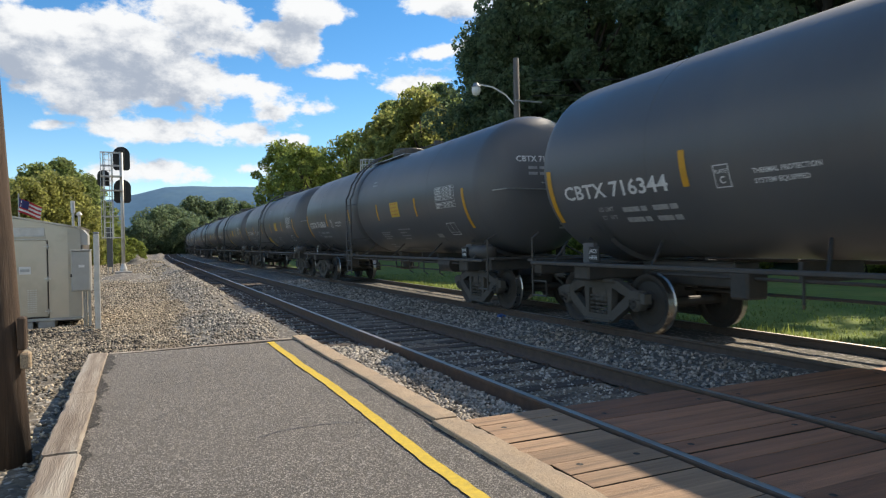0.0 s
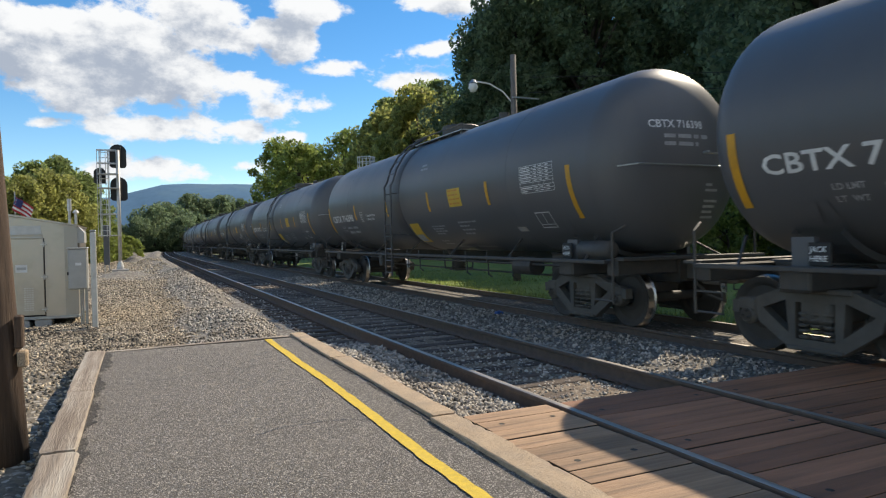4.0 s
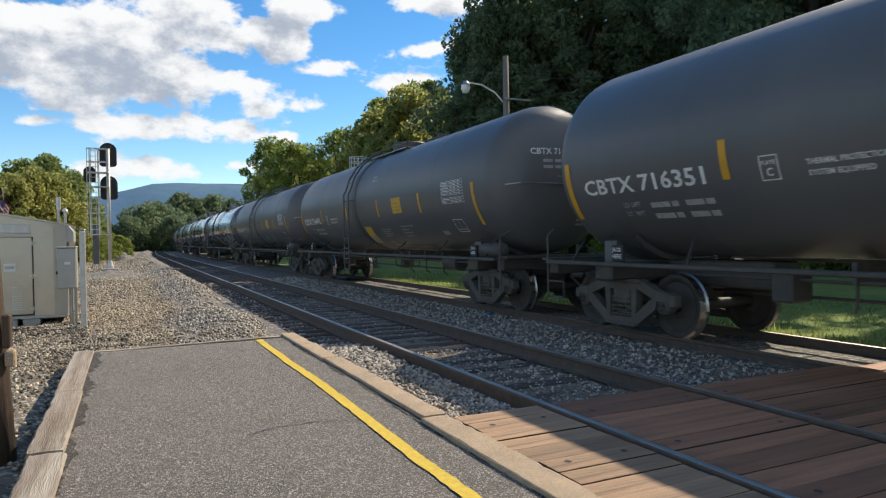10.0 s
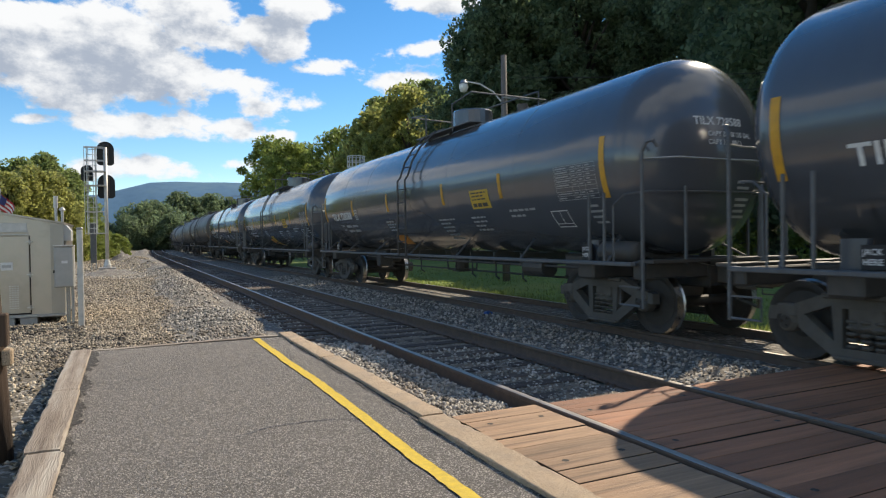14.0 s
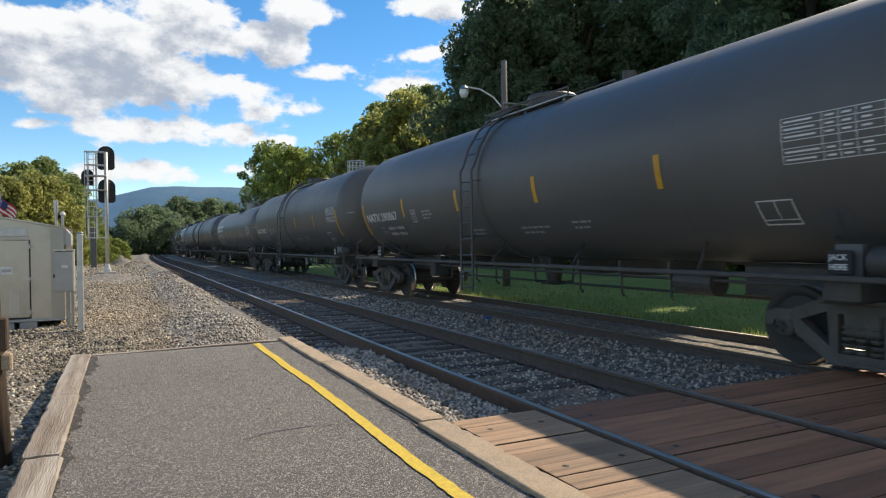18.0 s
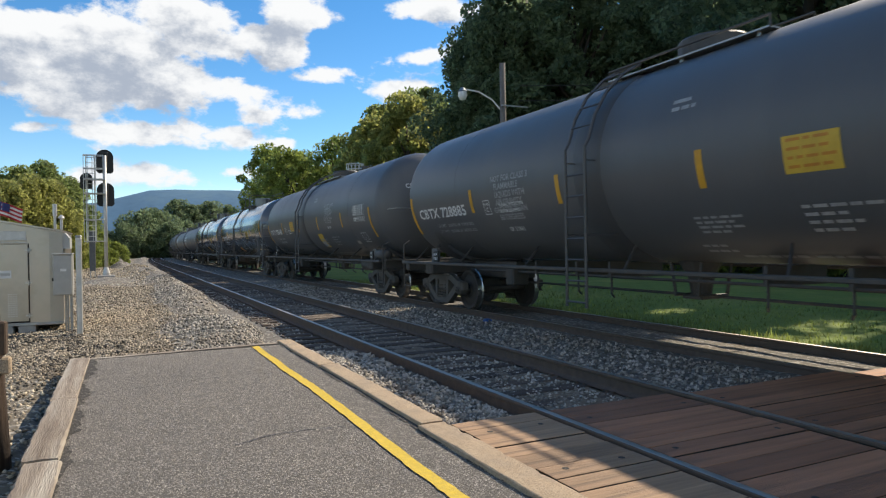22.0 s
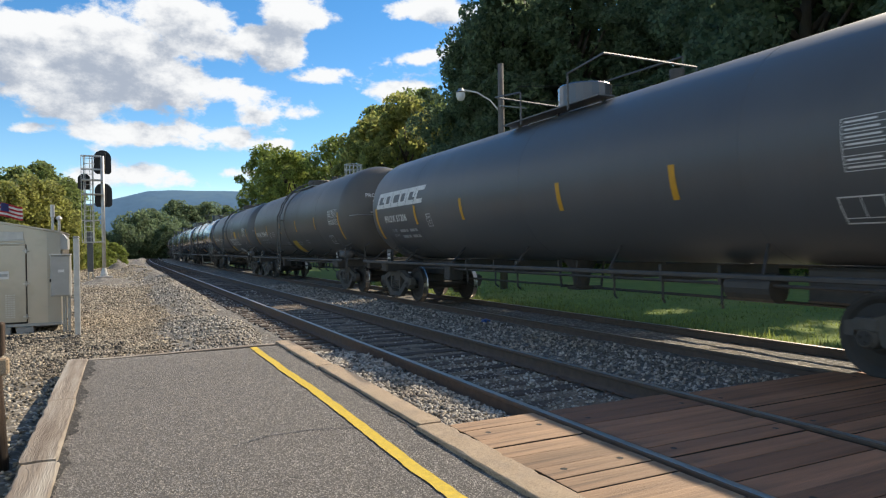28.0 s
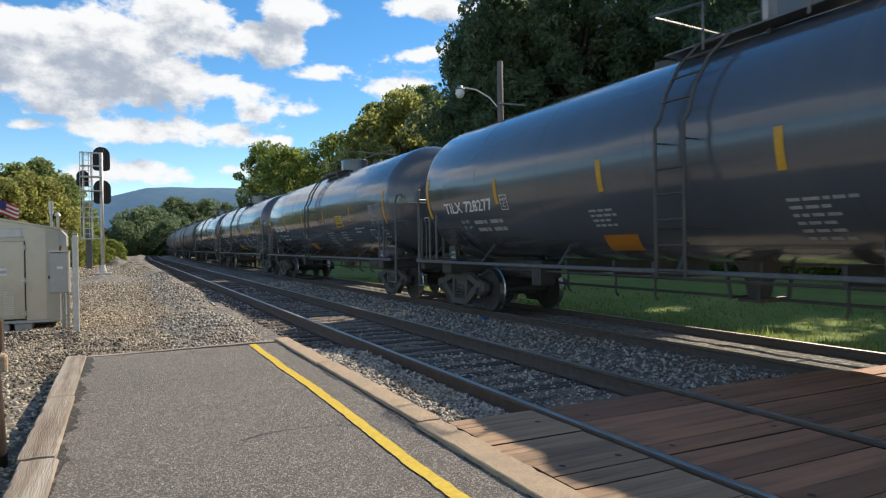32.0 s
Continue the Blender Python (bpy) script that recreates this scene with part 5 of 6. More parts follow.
def train():
    away = pose(0, -900, 0)
    grey, grey_p, grey_b, grey_c, blue, blue_b = grey_car(), grey_car(slanted=False), grey_car(3.1, su=-0.98, low=-0.1), grey_car(low=0.18), blue_car(0.72, True), blue_car(-0.1, False)
    blue_c = blue_car(-0.1, False, -1.95, -3.25)
    brown, brown_y, logo = brown_car(False), brown_car(True), logo_car()
    marks = {0: "CBTX 716344", 1: "CBTX 716363", 2: "CBTX 716415", 3: "CBTX 716346", 4: "CBTX 716398", 5: "CBTX 716372", 6: "CBTX 716410", 7: "CBTX 716486", 8: "CBTX 716351",
             9: "CBTX 716492", 10: "CBTX 716510", 11: "TILX 728729", 12: "TILX 728588", 13: "TILX 728563", 14: "TILX 728826", 15: "NATX 290867", 16: "NATX 290830",
             17: "PROX 51142", 18: "CBTX 728885", 19: "CBTX 728648", 20: "TILX 728774", 21: "TILX 728751", 22: "PROX 51190", 23: "PROX 51206", 24: "PROX  290643",
             25: "CBTX 728481", 26: "TILX 728277", 27: "TILX 728730", 28: "TILX 728612", 29: "TILX 728702"}
    kinds = {**{k: blue for k in (11, 13, 21, 28)}, **{k: blue_b for k in (20, 26, 27, 29)}, **{k: blue_c for k in (12, 14)}, 19: grey_b, 25: grey_c, **{k: grey_p for k in (0, 1, 6, 7, 10, 18)}, 15: brown, 16: brown, 24: brown_y, 17: logo, 22: logo, 23: logo}
    used = set()
    for k in range(-2, 37):
        proto = kinds.get(k, grey)
        if proto in used:
            car = copy_thing(proto, pose(0, 0, 0))
        else:
            car = proto
            used.add(proto)
        CARS.append((k, car))
    for k, car in CARS:
        t = marks.get(k)
        if not t:
            continue
        proto = kinds.get(k, grey)
        tank_size(1.41 if proto is logo else 1.505 if proto in (blue, blue_b, blue_c) else 1.515)
        if proto is logo:
            side_text("car_number", t, 6.85, 2.13, 0.25, M["white"], car, width=1.5)
        elif proto in (blue, blue_b, blue_c):
            side_text("car_number", t, 6.86, 2.1, 0.32, M["white"], car, width=2.05)
        else:
            side_text("car_number", t, 7.4 if proto in (brown, brown_y) else 7.3, 2.09, 0.32, M["white"], car, width=2.8 if proto is brown_y else 2.38)
        hx, hz = (-0.55, 3.04) if proto in (blue, blue_b, blue_c) else (-0.78, 3.1)
        head_text("end_number", t, hx, hz, 0.17, M["white"], car)
        load_lines(car, k, 6.6 if proto is logo else (6.3 if proto in (blue, blue_b, blue_c) else 6.55), 1.85, 1.75, 0.105)
        for i, dz in enumerate((0.16, 0.28)):
            if k in CAPACITY:
                head_text("capacity_text", CAPACITY[k][i], hx + 0.22, hz - dz, 0.1, M["white"], car)
            else:
                bm = bmesh.new()
                x = hx + 0.24
                for w in ((0.2, 0.25, 0.1, 0.14), (0.2, 0.28, 0.06))[i]:
                    head_bar(bm, x, hz - dz + 0.06, w, 0.06)
                    x += w + 0.05
                part("capacity_mark", bm, M["dim_white"], car)
        if k == 18:
            text_block(car, 3.75)
        if k == 19:
            text_block(car, -2.41, 2.88, 0.14, 0.114)
        if k == 25:
            text_block(car, -1.2, 2.72, 0.165, 0.14)
            side_text("graffiti", "THE GENERAL", -0.5, 1.72, 0.62, M["stencil_bold"], car, width=3.3, label="bold white painted graffiti letters")
            graffiti(car, -2.4, 1.42, 8, 3, 0.12)
        if k == 6:
            side_text("graffiti", "STAY HEALTHY", -3.98, 1.65, 0.15, M["dim_white"], car, width=1.12, label="white painted graffiti words", lean=-0.04)
            face_tag(car, -4.2, 1.94)
            block_tag(car, -3.2, 1.5)
            bm = bmesh.new()
            patch(bm, -4.98, -5.2, 1.585, 1.655, n=2)
            part("red_mark", bm, M["pale_red"], car, "small pale red mark")
        if k == 14:
            graffiti(car, 4.0, 1.95, 6, 4, 0.28)


train()


def motions():
    """The train rolls past at a steady speed; its wheels turn with it."""
    times = [float(i) for i in range(33)]
    surge = dict(SURGE)
    for k, car in CARS:
        rows = []
        for t in times:
            s = FIRST + PITCH * k - SPEED * t + float(np.interp(k, LAG_AT, LAG)) + surge.get(t, 0.0)
            x, y = along(s, XT)
            rows.append((t, pose(x, y, ZT, 0, 0, heading(s))))
        walk(car, rows)
    # the flag stirs in the wind
    sway = [(0, -10, 8), (2, -22, 14), (5, -30, 22), (8, -70, 48), (10, -64, 44), (13, -30, 20), (16, -60, 40), (19, -20, 12), (23, -14, 6), (26, -40, 25), (28, -8, -2), (30, -16, 8), (32, -12, 6)]
    for fl in FLAGS:
        walk(fl, [(t, pose(-3.4, 24.0, 2.95, 0, drop, turn)) for t, turn, drop in sway])
    step = math.degrees(SPEED / 0.457) / FPS
    first = {}
    for k, car in CARS:
        for t in [c for c in car.children if c.name.split(".")[0] == "truck"]:
            for w in [c for c in t.children if c.name.split(".")[0] == "wheelset"]:
                side = w.matrix_basis.translation.y > 0
                if side not in first:
                    y = 0.89 if side else -0.89
                    walk(w, [(i / FPS, pose(0, y, 0.457, step * i, 0, 0)) for i in range(32 * FPS + 1)])
                    first[side] = w.animation_data
                else:
                    w.rotation_mode = "QUATERNION"
                    a = w.animation_data_create()
                    a.action, a.action_slot = first[side].action, first[side].action_slot


# ---- things beside the tracks ----
def wooden_pole():
    root = tagged(new("utility_pole"), "dark weathered wooden utility pole leaning beside the platform", "utility pole")
    bm = bmesh.new()
    pts = [(-0.93 - 0.047 * z, 5.75 + 0.01 * z, z - 0.2) for z in (0, 1, 2, 3, 4, 5.5, 7, 8.5)]
    rings = tube(bm, pts, 0.15, 18, taper=[0.155, 0.152, 0.149, 0.146, 0.143, 0.14, 0.135, 0.13])
    for r in rings:
        for v in r:
            v.co += 0.008 * noise.noise_vector(v.co * 7)
    part("shaft", bm, M["pole_wood"], root, smooth=True)
    bm = bmesh.new()
    box(bm, -0.82, -0.755, 5.62, 5.72, 0.52, 0.64, bevel=0.012)
    part("ground_clamp", bm, M["kerb"], root, "pale clamp with a scrap of tape")
    bm = bmesh.new()
    box(bm, -0.83, -0.775, 5.6, 5.7, 0.66, 0.9, bevel=0.012)
    part("cable_guard", bm, M["pole_wood"], root)


wooden_pole()


def instrument_house():
    root = tagged(new("equipment_shelter"), "dull aluminium railway equipment shelter on blocks", "equipment shelter")
    x0, x1, y0, y1, z0, z1 = -4.4, -1.11, 15.0, 17.4, 0.03, 1.98
    # a shed roof falling towards the track
    eave = [(x0, 2.39), (-2.07, 1.955), (x1, 1.775)]
    bm = bmesh.new()
    prof = [(x0, z0)] + eave + [(x1, z0)]
    a = [bm.verts.new((x, y0, z)) for x, z in prof]
    b = [bm.verts.new((x, y1, z)) for x, z in prof]
    bm.faces.new(a)
    bm.faces.new(b[::-1])
    for i in range(len(prof)):
        j = (i + 1) % len(prof)
        bm.faces.new((a[i], a[j], b[j], b[i]))
    bmesh.ops.recalc_face_normals(bm, faces=bm.faces)
    part("body", bm, M["alu"], root)
    bm = bmesh.new()
    prev = None
    for x, z in eave:
        q = [bm.verts.new(c) for c in ((x + 0.012, y0 - 0.05, z + 0.004), (x + 0.012, y1 + 0.05, z + 0.004), (x + 0.03, y1 + 0.05, z + 0.034), (x + 0.03, y0 - 0.05, z + 0.034))]
        if prev:
            for k in range(4):
                bm.faces.new((prev[k], prev[(k + 1) % 4], q[(k + 1) % 4], q[k]))
        else:
            bm.faces.new(q)
        prev = q
    bm.faces.new(prev[::-1])
    bmesh.ops.recalc_face_normals(bm, faces=bm.faces)
    part("roof", bm, M["alu"], root)
    # a vent hood with a bevelled corner on the side wall
    bm = bmesh.new()
    prof = [(x1, 1.77), (x1 + 0.035, 1.765), (x1 + 0.125, 1.65), (x1 + 0.125, 1.45), (x1, 1.45)]
    a = [bm.verts.new((x, y0 + 0.02, z)) for x, z in prof]
    b = [bm.verts.new((x, y0 + 0.6, z)) for x, z in prof]
    bm.faces.new(a)
    bm.faces.new(b[::-1])
    for i in range(5):
        bm.faces.new((a[i], a[(i + 1) % 5], b[(i + 1) % 5], b[i]))
    bmesh.ops.recalc_face_normals(bm, faces=bm.faces)
    part("vent_hood", bm, M["cabinet_grey"], root)
    # header sheet over the door, with a drip edge
    bm = bmesh.new()
    box(bm, -2.4, -1.72, y0 - 0.012, y0, 1.64, 1.8, bevel=0.003)
    head = part("header", bm, M["galv_bright"], root)
    for z, d in ((1.625, 0.05), (1.565, 0.035)):
        bm = bmesh.new()
        box(bm, -2.42, -1.7, y0 - d, y0, z, z + 0.022, bevel=0.004)
        part("drip_edge", bm, M["galv_bright"], head)
    # front door with vent louvres, latches and a notice
    bm = bmesh.new()
    box(bm, -2.45, -1.69, y0 - 0.02, y0, 0.07, 1.55, bevel=0.008)
    door = part("door", bm, M["alu"], root)
    # the gap is drawn as thin near-black strips
    bm = bmesh.new()
    box(bm, -1.688, -1.672, y0 - 0.008, y0, 0.05, 1.56)
    box(bm, -2.45, -1.672, y0 - 0.008, y0, 0.04, 0.066)
    part("door_gap", bm, M["joint"], root, "dark gap round the door")
    for i in range(4):
        for j in range(11):
            bm = bmesh.new()
            box(bm, -2.03 + 0.042 * i, -2.0 + 0.042 * i, y0 - 0.03, y0 - 0.02, 0.16 + 0.042 * j, 0.182 + 0.042 * j)
            part("louvre", bm, M["galv_bright"], door)
    for z in (0.16, 0.79, 1.42):
        bm = bmesh.new()
        box(bm, -1.74, -1.63, y0 - 0.05, y0 - 0.018, z, z + 0.028, bevel=0.004)
        tube(bm, [(-1.68, y0 - 0.045, z - 0.035), (-1.68, y0 - 0.045, z + 0.06)], 0.012, 6)
        part("hinge", bm, M["galv_bright"], door)
    bm = bmesh.new()
    box(bm, -2.16, -1.965, y0 - 0.026, y0 - 0.02, 0.9, 1.05)
    notice = part("notice", bm, M["white"], door, "small white notice with a printed line")
    bm = bmesh.new()
    box(bm, -2.14, -1.985, y0 - 0.03, y0 - 0.026, 0.95, 1.0)
    part("print_bar", bm, M["cabinet_grey"], notice)
    # the corner panel, lapped over the front, with its rivets
    bm = bmesh.new()
    box(bm, -1.335, x1 + 0.004, y0 - 0.006, y0, 0.04, 1.77)
    corner = part("corner_panel", bm, M["alu_dull"], root, "duller grey corner panel")
    for j in range(9):
        bm = bmesh.new()
        lathe(bm, [(y0 - 0.01, 0.0), (y0 - 0.009, 0.008), (y0 - 0.005, 0.012)], "y", 8, (-1.32, 0, 0.15 + 0.19 * j))
        part("rivet", bm, M["galv"], corner)
    bm = bmesh.new()
    box(bm, x0, x1 + 0.01, y0 - 0.03, y1, -0.02, 0.035, bevel=0.006)
    part("sill_beam", bm, M["galv"], root)
    for x in (-3.9, -2.8, -2.1, -1.725):
        bm = bmesh.new()
        box(bm, x - 0.145, x + 0.145, y0 - 0.01, y0 + 0.4, -0.32, -0.02, bevel=0.01)
        part("block", bm, M["concrete"], root)
    bm = bmesh.new()
    box(bm, x0 + 0.1, x1 - 0.1, y0 + 1.2, y1 - 0.05, -0.32, -0.02, bevel=0.01)
    part("block", bm, M["concrete"], root)
    # aerials on the roof
    for x, z, dome in ((-1.25, 0.55, False), (-1.14, 0.28, True)):
        bm = bmesh.new()
        tube(bm, [(x, y0 + 0.25, z1 - 0.15), (x, y0 + 0.25, z1 + z - 0.2)], 0.025, 8)
        if dome:
            lathe(bm, [(z1 + 0.06, 0.03), (z1 + 0.08, 0.06), (z1 + 0.12, 0.045), (z1 + 0.15, 0.0)], "z", 12, (x, y0 + 0.25, 0))
        else:
            tube(bm, [(x, y0 + 0.25, z1 + 0.12), (x, y0 + 0.25, z1 + 0.36)], 0.04, 8)
        part("aerial", bm, M["galv_bright"], root)


instrument_house()


def meter_box():
    root = tagged(new("meter_box"), "grey metal meter box on thin conduit legs", "meter box")
    bm = bmesh.new()
    box(bm, -1.24, -0.905, 14.45, 14.72, 0.56, 1.34, bevel=0.012)
    part("case", bm, M["cabinet_grey"], root)
    bm = bmesh.new()
    box(bm, -1.225, -0.92, 14.425, 14.45, 0.58, 1.32, bevel=0.008)
    d = part("door", bm, M["cabinet_grey"], root)
    bm = bmesh.new()
    box(bm, -1.25, -0.895, 14.41, 14.73, 1.34, 1.362, bevel=0.006)
    part("drip_cap", bm, M["galv_bright"], root)
    bm = bmesh.new()
    box(bm, -1.25, -1.225, 14.405, 14.43, 0.84, 0.9, bevel=0.004)
    part("latch", bm, M["signal_black"], d)
    bm = bmesh.new()
    box(bm, -1.11, -1.01, 14.418, 14.425, 1.02, 1.07)
    part("notice", bm, M["white"], d, "tiny white notice")
    for x in (-1.04, -1.005, -0.955, -0.935):
        bm = bmesh.new()
        tube(bm, [(x, 14.6, -0.3), (x, 14.6, 0.7)], 0.016, 8)
        part("conduit", bm, M["galv"], root)


meter_box()


def steel_post():
    root = tagged(new("steel_post"), "square galvanised steel post standing in gravel", "post")
    bm = bmesh.new()
    box(bm, -0.835, -0.735, 14.1, 14.2, -0.35, 1.65, bevel=0.012)
    part("tube", bm, M["galv_bright"], root)
    bm = bmesh.new()
    box(bm, -0.84, -0.73, 14.095, 14.205, 1.65, 1.69, bevel=0.015)
    part("cap", bm, M["galv"], root)


steel_post()


def signal():
    root = tagged(new("railway_signal"), "galvanised signal mast with caged ladder and three black heads", "railway signal")
    mx, my = -1.0, 43.0
    bm = bmesh.new()
    tube(bm, [(mx, my, 0.1), (mx, my, 6.9)], 0.1, 14)
    part("mast", bm, M["galv_bright"], root, smooth=True)
    bm = bmesh.new()
    lathe(bm, [(0.0, 0.2), (0.12, 0.2), (0.4, 0.12), (0.45, 0.1)], "z", 14, (mx, my, 0))
    part("mast_foot", bm, M["galv_bright"], root)
    bm = bmesh.new()
    box(bm, mx - 0.45, mx + 0.45, my - 0.45, my + 0.45, -0.5, 0.0, bevel=0.03)
    part("footing", bm, M["concrete"], root)
    # ladder with its cage and landings
    bm = bmesh.new()
    for x in (-1.95, -1.52):
        tube(bm, [(x, my, 1.85), (x, my, 6.9)], 0.03, 6)
    for i in range(17):
        tube(bm, [(-1.95, my, 1.95 + 0.3 * i), (-1.52, my, 1.95 + 0.3 * i)], 0.018, 5)
    part("ladder", bm, M["galv_bright"], root)
    bm = bmesh.new()
    for x in (-2.06, -1.86, -1.62, -1.45):
        tube(bm, [(x, my - 0.45, 1.9), (x, my - 0.45, 6.85)], 0.018, 5)
    for z in (1.96, 3.19, 4.68, 5.5, 6.1, 6.85):
        tube(bm, [(-2.06, my, z), (-2.06, my - 0.45, z), (-1.05, my - 0.45, z), (-1.05, my, z), (-2.06, my, z)], 0.025, 5)
    part("cage", bm, M["galv_bright"], root)
    for z in (1.98, 4.7, 5.5):
        bm = bmesh.new()
        box(bm, -2.06, -0.95, my - 0.45, my + 0.1, z - 0.05, z)
        part("landing", bm, M["galv_bright"], root)
    # heads seen from behind: round above, with cut corners below
    for x, z, w, h in ((-0.99, 6.59, 0.45, 0.69), (-1.95, 5.43, 0.325, 0.46), (-0.975, 4.68, 0.455, 0.69)):
        r = w / 0.45
        prof = [(w * math.cos(math.pi * k / 16), h - w + w * math.sin(math.pi * k / 16)) for k in range(17)]
        prof += [(-w, -h + 0.3 * w), (-0.86 * w, -h + 0.1 * w), (-0.68 * w, -h), (0.68 * w, -h), (0.86 * w, -h + 0.1 * w), (w, -h + 0.3 * w)]
        bm = bmesh.new()
        f0 = [bm.verts.new((x + a, my + 0.3, z + b)) for a, b in prof]
        f1 = [bm.verts.new((x + a, my + 0.34, z + b)) for a, b in prof]
        bm.faces.new(f0)
        bm.faces.new(f1[::-1])
        for k in range(len(prof)):
            j = (k + 1) % len(prof)
            bm.faces.new((f0[k], f1[k], f1[j], f0[j]))
        bmesh.ops.recalc_face_normals(bm, faces=bm.faces)
        head = part("signal_head", bm, M["signal_black"], root, "black signal backplate with a round top")
        bm = bmesh.new()
        box(bm, x - 0.17 * r, x + 0.17 * r, my + 0.14, my + 0.3, z - 0.52 * r, z + 0.52 * r, bevel=0.03)
        part("lamp_case", bm, M["signal_black"], head)
        for dz in (-0.35, 0.0, 0.35):
            bm = bmesh.new()
            tube(bm, [(x, my + 0.33, z + dz * r), (x, my + 0.6, z + dz * r - 0.03)], 0.13 * r, 12)
            part("hood", bm, M["signal_black"], head)
        bm = bmesh.new()
        tube(bm, [(x, my + 0.2, z), (mx if x > -1.5 else -1.9, my, z)], 0.04, 6)
        part("bracket", bm, M["galv_bright"], head)
    # relay case behind the mast
    case = tagged(new("relay_case"), "narrow grey relay case beside the signal", "relay case")
    bm = bmesh.new()
    box(bm, -1.9, -1.58, 44.0, 44.35, 0.24, 2.6, bevel=0.02)
    part("case", bm, M["grey_steel"], case)
    for x in (-1.86, -1.62):
        bm = bmesh.new()
        tube(bm, [(x, 44.2, -0.3), (x, 44.2, 0.25)], 0.03, 6)
        part("leg", bm, M["galv"], case)


signal()


def second_signal():
    """The mast beyond the train, whose round ladder cage shows above the cars."""
    root = tagged(new("railway_signal"), "galvanised signal mast with a pale round ladder cage", "railway signal")
    x, y = 14.3, 43.7
    bm = bmesh.new()
    tube(bm, [(x + 0.45, y, -0.4), (x + 0.45, y, 6.9)], 0.1, 12)
    part("mast", bm, M["galv"], root, smooth=True)
    for k in range(14):
        a = 2 * math.pi * k / 14
        bm = bmesh.new()
        tube(bm, [(x + 0.6 * math.cos(a), y + 0.5 * math.sin(a), 6.3), (x + 0.6 * math.cos(a), y + 0.5 * math.sin(a), 7.08)], 0.025, 5)
        part("cage_bar", bm, M["siding"], root)
    for z in (6.32, 6.7, 7.06):
        bm = bmesh.new()
        pts = [(x + 0.6 * math.cos(2 * math.pi * k / 20), y + 0.5 * math.sin(2 * math.pi * k / 20), z) for k in range(21)]
        tube(bm, pts, 0.03, 5, caps=False)
        part("cage_hoop", bm, M["siding"], root)


second_signal()


def street_lamp():
    root = tagged(new("street_lamp"), "grey wooden pole with a curved arm and white lamp", "street lamp")
    bx, by = 12.9, 21.6
    bm = bmesh.new()
    tube(bm, [(bx, by, -0.3), (bx, by, 4), (bx, by, 8.2)], 0.14, 12, taper=[0.15, 0.13, 0.11])
    part("pole", bm, M["grey_wood"], root, smooth=True)
    bm = bmesh.new()
    tube(bm, [(bx, by, 6.35), (bx - 0.35, by + 0.2, 6.85), (bx - 0.8, by + 0.4, 7.15), (bx - 1.3, by + 0.6, 7.25)], 0.03, 7)
    part("arm", bm, M["siding"], root)
    lamp = (bx - 1.38, by + 0.62)
    bm = bmesh.new()
    lathe(bm, [(7.3, 0.0), (7.3, 0.08), (7.22, 0.12), (7.16, 0.2), (7.14, 0.0)], "z", 16, (*lamp, 0))
    h = part("lamp_head", bm, M["galv"], root)
    bm = bmesh.new()
    lathe(bm, [(7.14, 0.16), (7.0, 0.17), (6.86, 0.12), (6.82, 0.0)], "z", 16, (*lamp, 0))
    part("globe", bm, M["lamp_glass"], h, "white glass refractor", smooth=True)
    bm = bmesh.new()
    box(bm, bx - 0.15, bx + 1.0, by - 0.2, by - 0.14, 6.56, 6.61)
    part("crossarm", bm, M["galv"], root)
    wire = tagged(new("overhead_wire"), "thin black overhead wires from the lamp pole", "wire")
    for z in (6.65, 7.2):
        bm = bmesh.new()
        pts = []
        for i in range(13):
            f = i / 12
            pts.append((bx + 0.2 + 24 * f, by - 0.8 - 16 * f, z + 0.6 * f - 4 * 0.5 * f * (1 - f)))
        tube(bm, pts, 0.012, 4)
        part("strand", bm, M["signal_black"], wire)


street_lamp()


def crossing():
    """Timber planks laid across the tracks, level with the rail heads."""
    root = tagged(new("plank_crossing"), "brown weathered timber plank crossing bolted between the rails", "crossing")
    rnd = random.Random(21)
    cols = [(2.28, 3.075, 0.0), (3.21, 4.545, 0.0), (4.73, 6.98, -0.02), (7.23, 8.54, ZT)]
    for c, (x0, x1, z) in enumerate(cols):
        y = 4.72
        i = 0
        while y > -2.5:
            w = rnd.uniform(0.21, 0.28)
            bm = bmesh.new()
            a, b = (x0 + rnd.uniform(-0.03, 0.03)) if c == 0 else x0, x1
            vs = box(bm, a, b, -w / 2 + 0.005, w / 2 - 0.005, -0.16, 0.0, bevel=0.003)
            # sides and ends near-black, so that the seams read dark
            for f in bm.faces:
                f.normal_update()
                if f.normal.z < 0.3:
                    f.material_index = 1
            o = part("plank", bm, [M["plank_grey"] if c == 0 else M["plank"], M["joint"]], root)
            o.matrix_basis = pose(0, y - w / 2, z - 0.02 + rnd.uniform(-0.004, 0.002), 0, rnd.uniform(-0.05, 0.05), rnd.uniform(-0.12, 0.12))
            if i % 4 == 1 and y > 0.8:
                for bx in (a + 0.16, b - 0.16):
                    bm = bmesh.new()
                    lathe(bm, [(0.002, 0.0), (0.002, 0.01), (0.0012, 0.024)], "z", 10, (bx, 0.02, 0))
                    part("bolt", bm, M["tar"], o)
            y -= w
            i += 1


crossing()


FLAGS = []


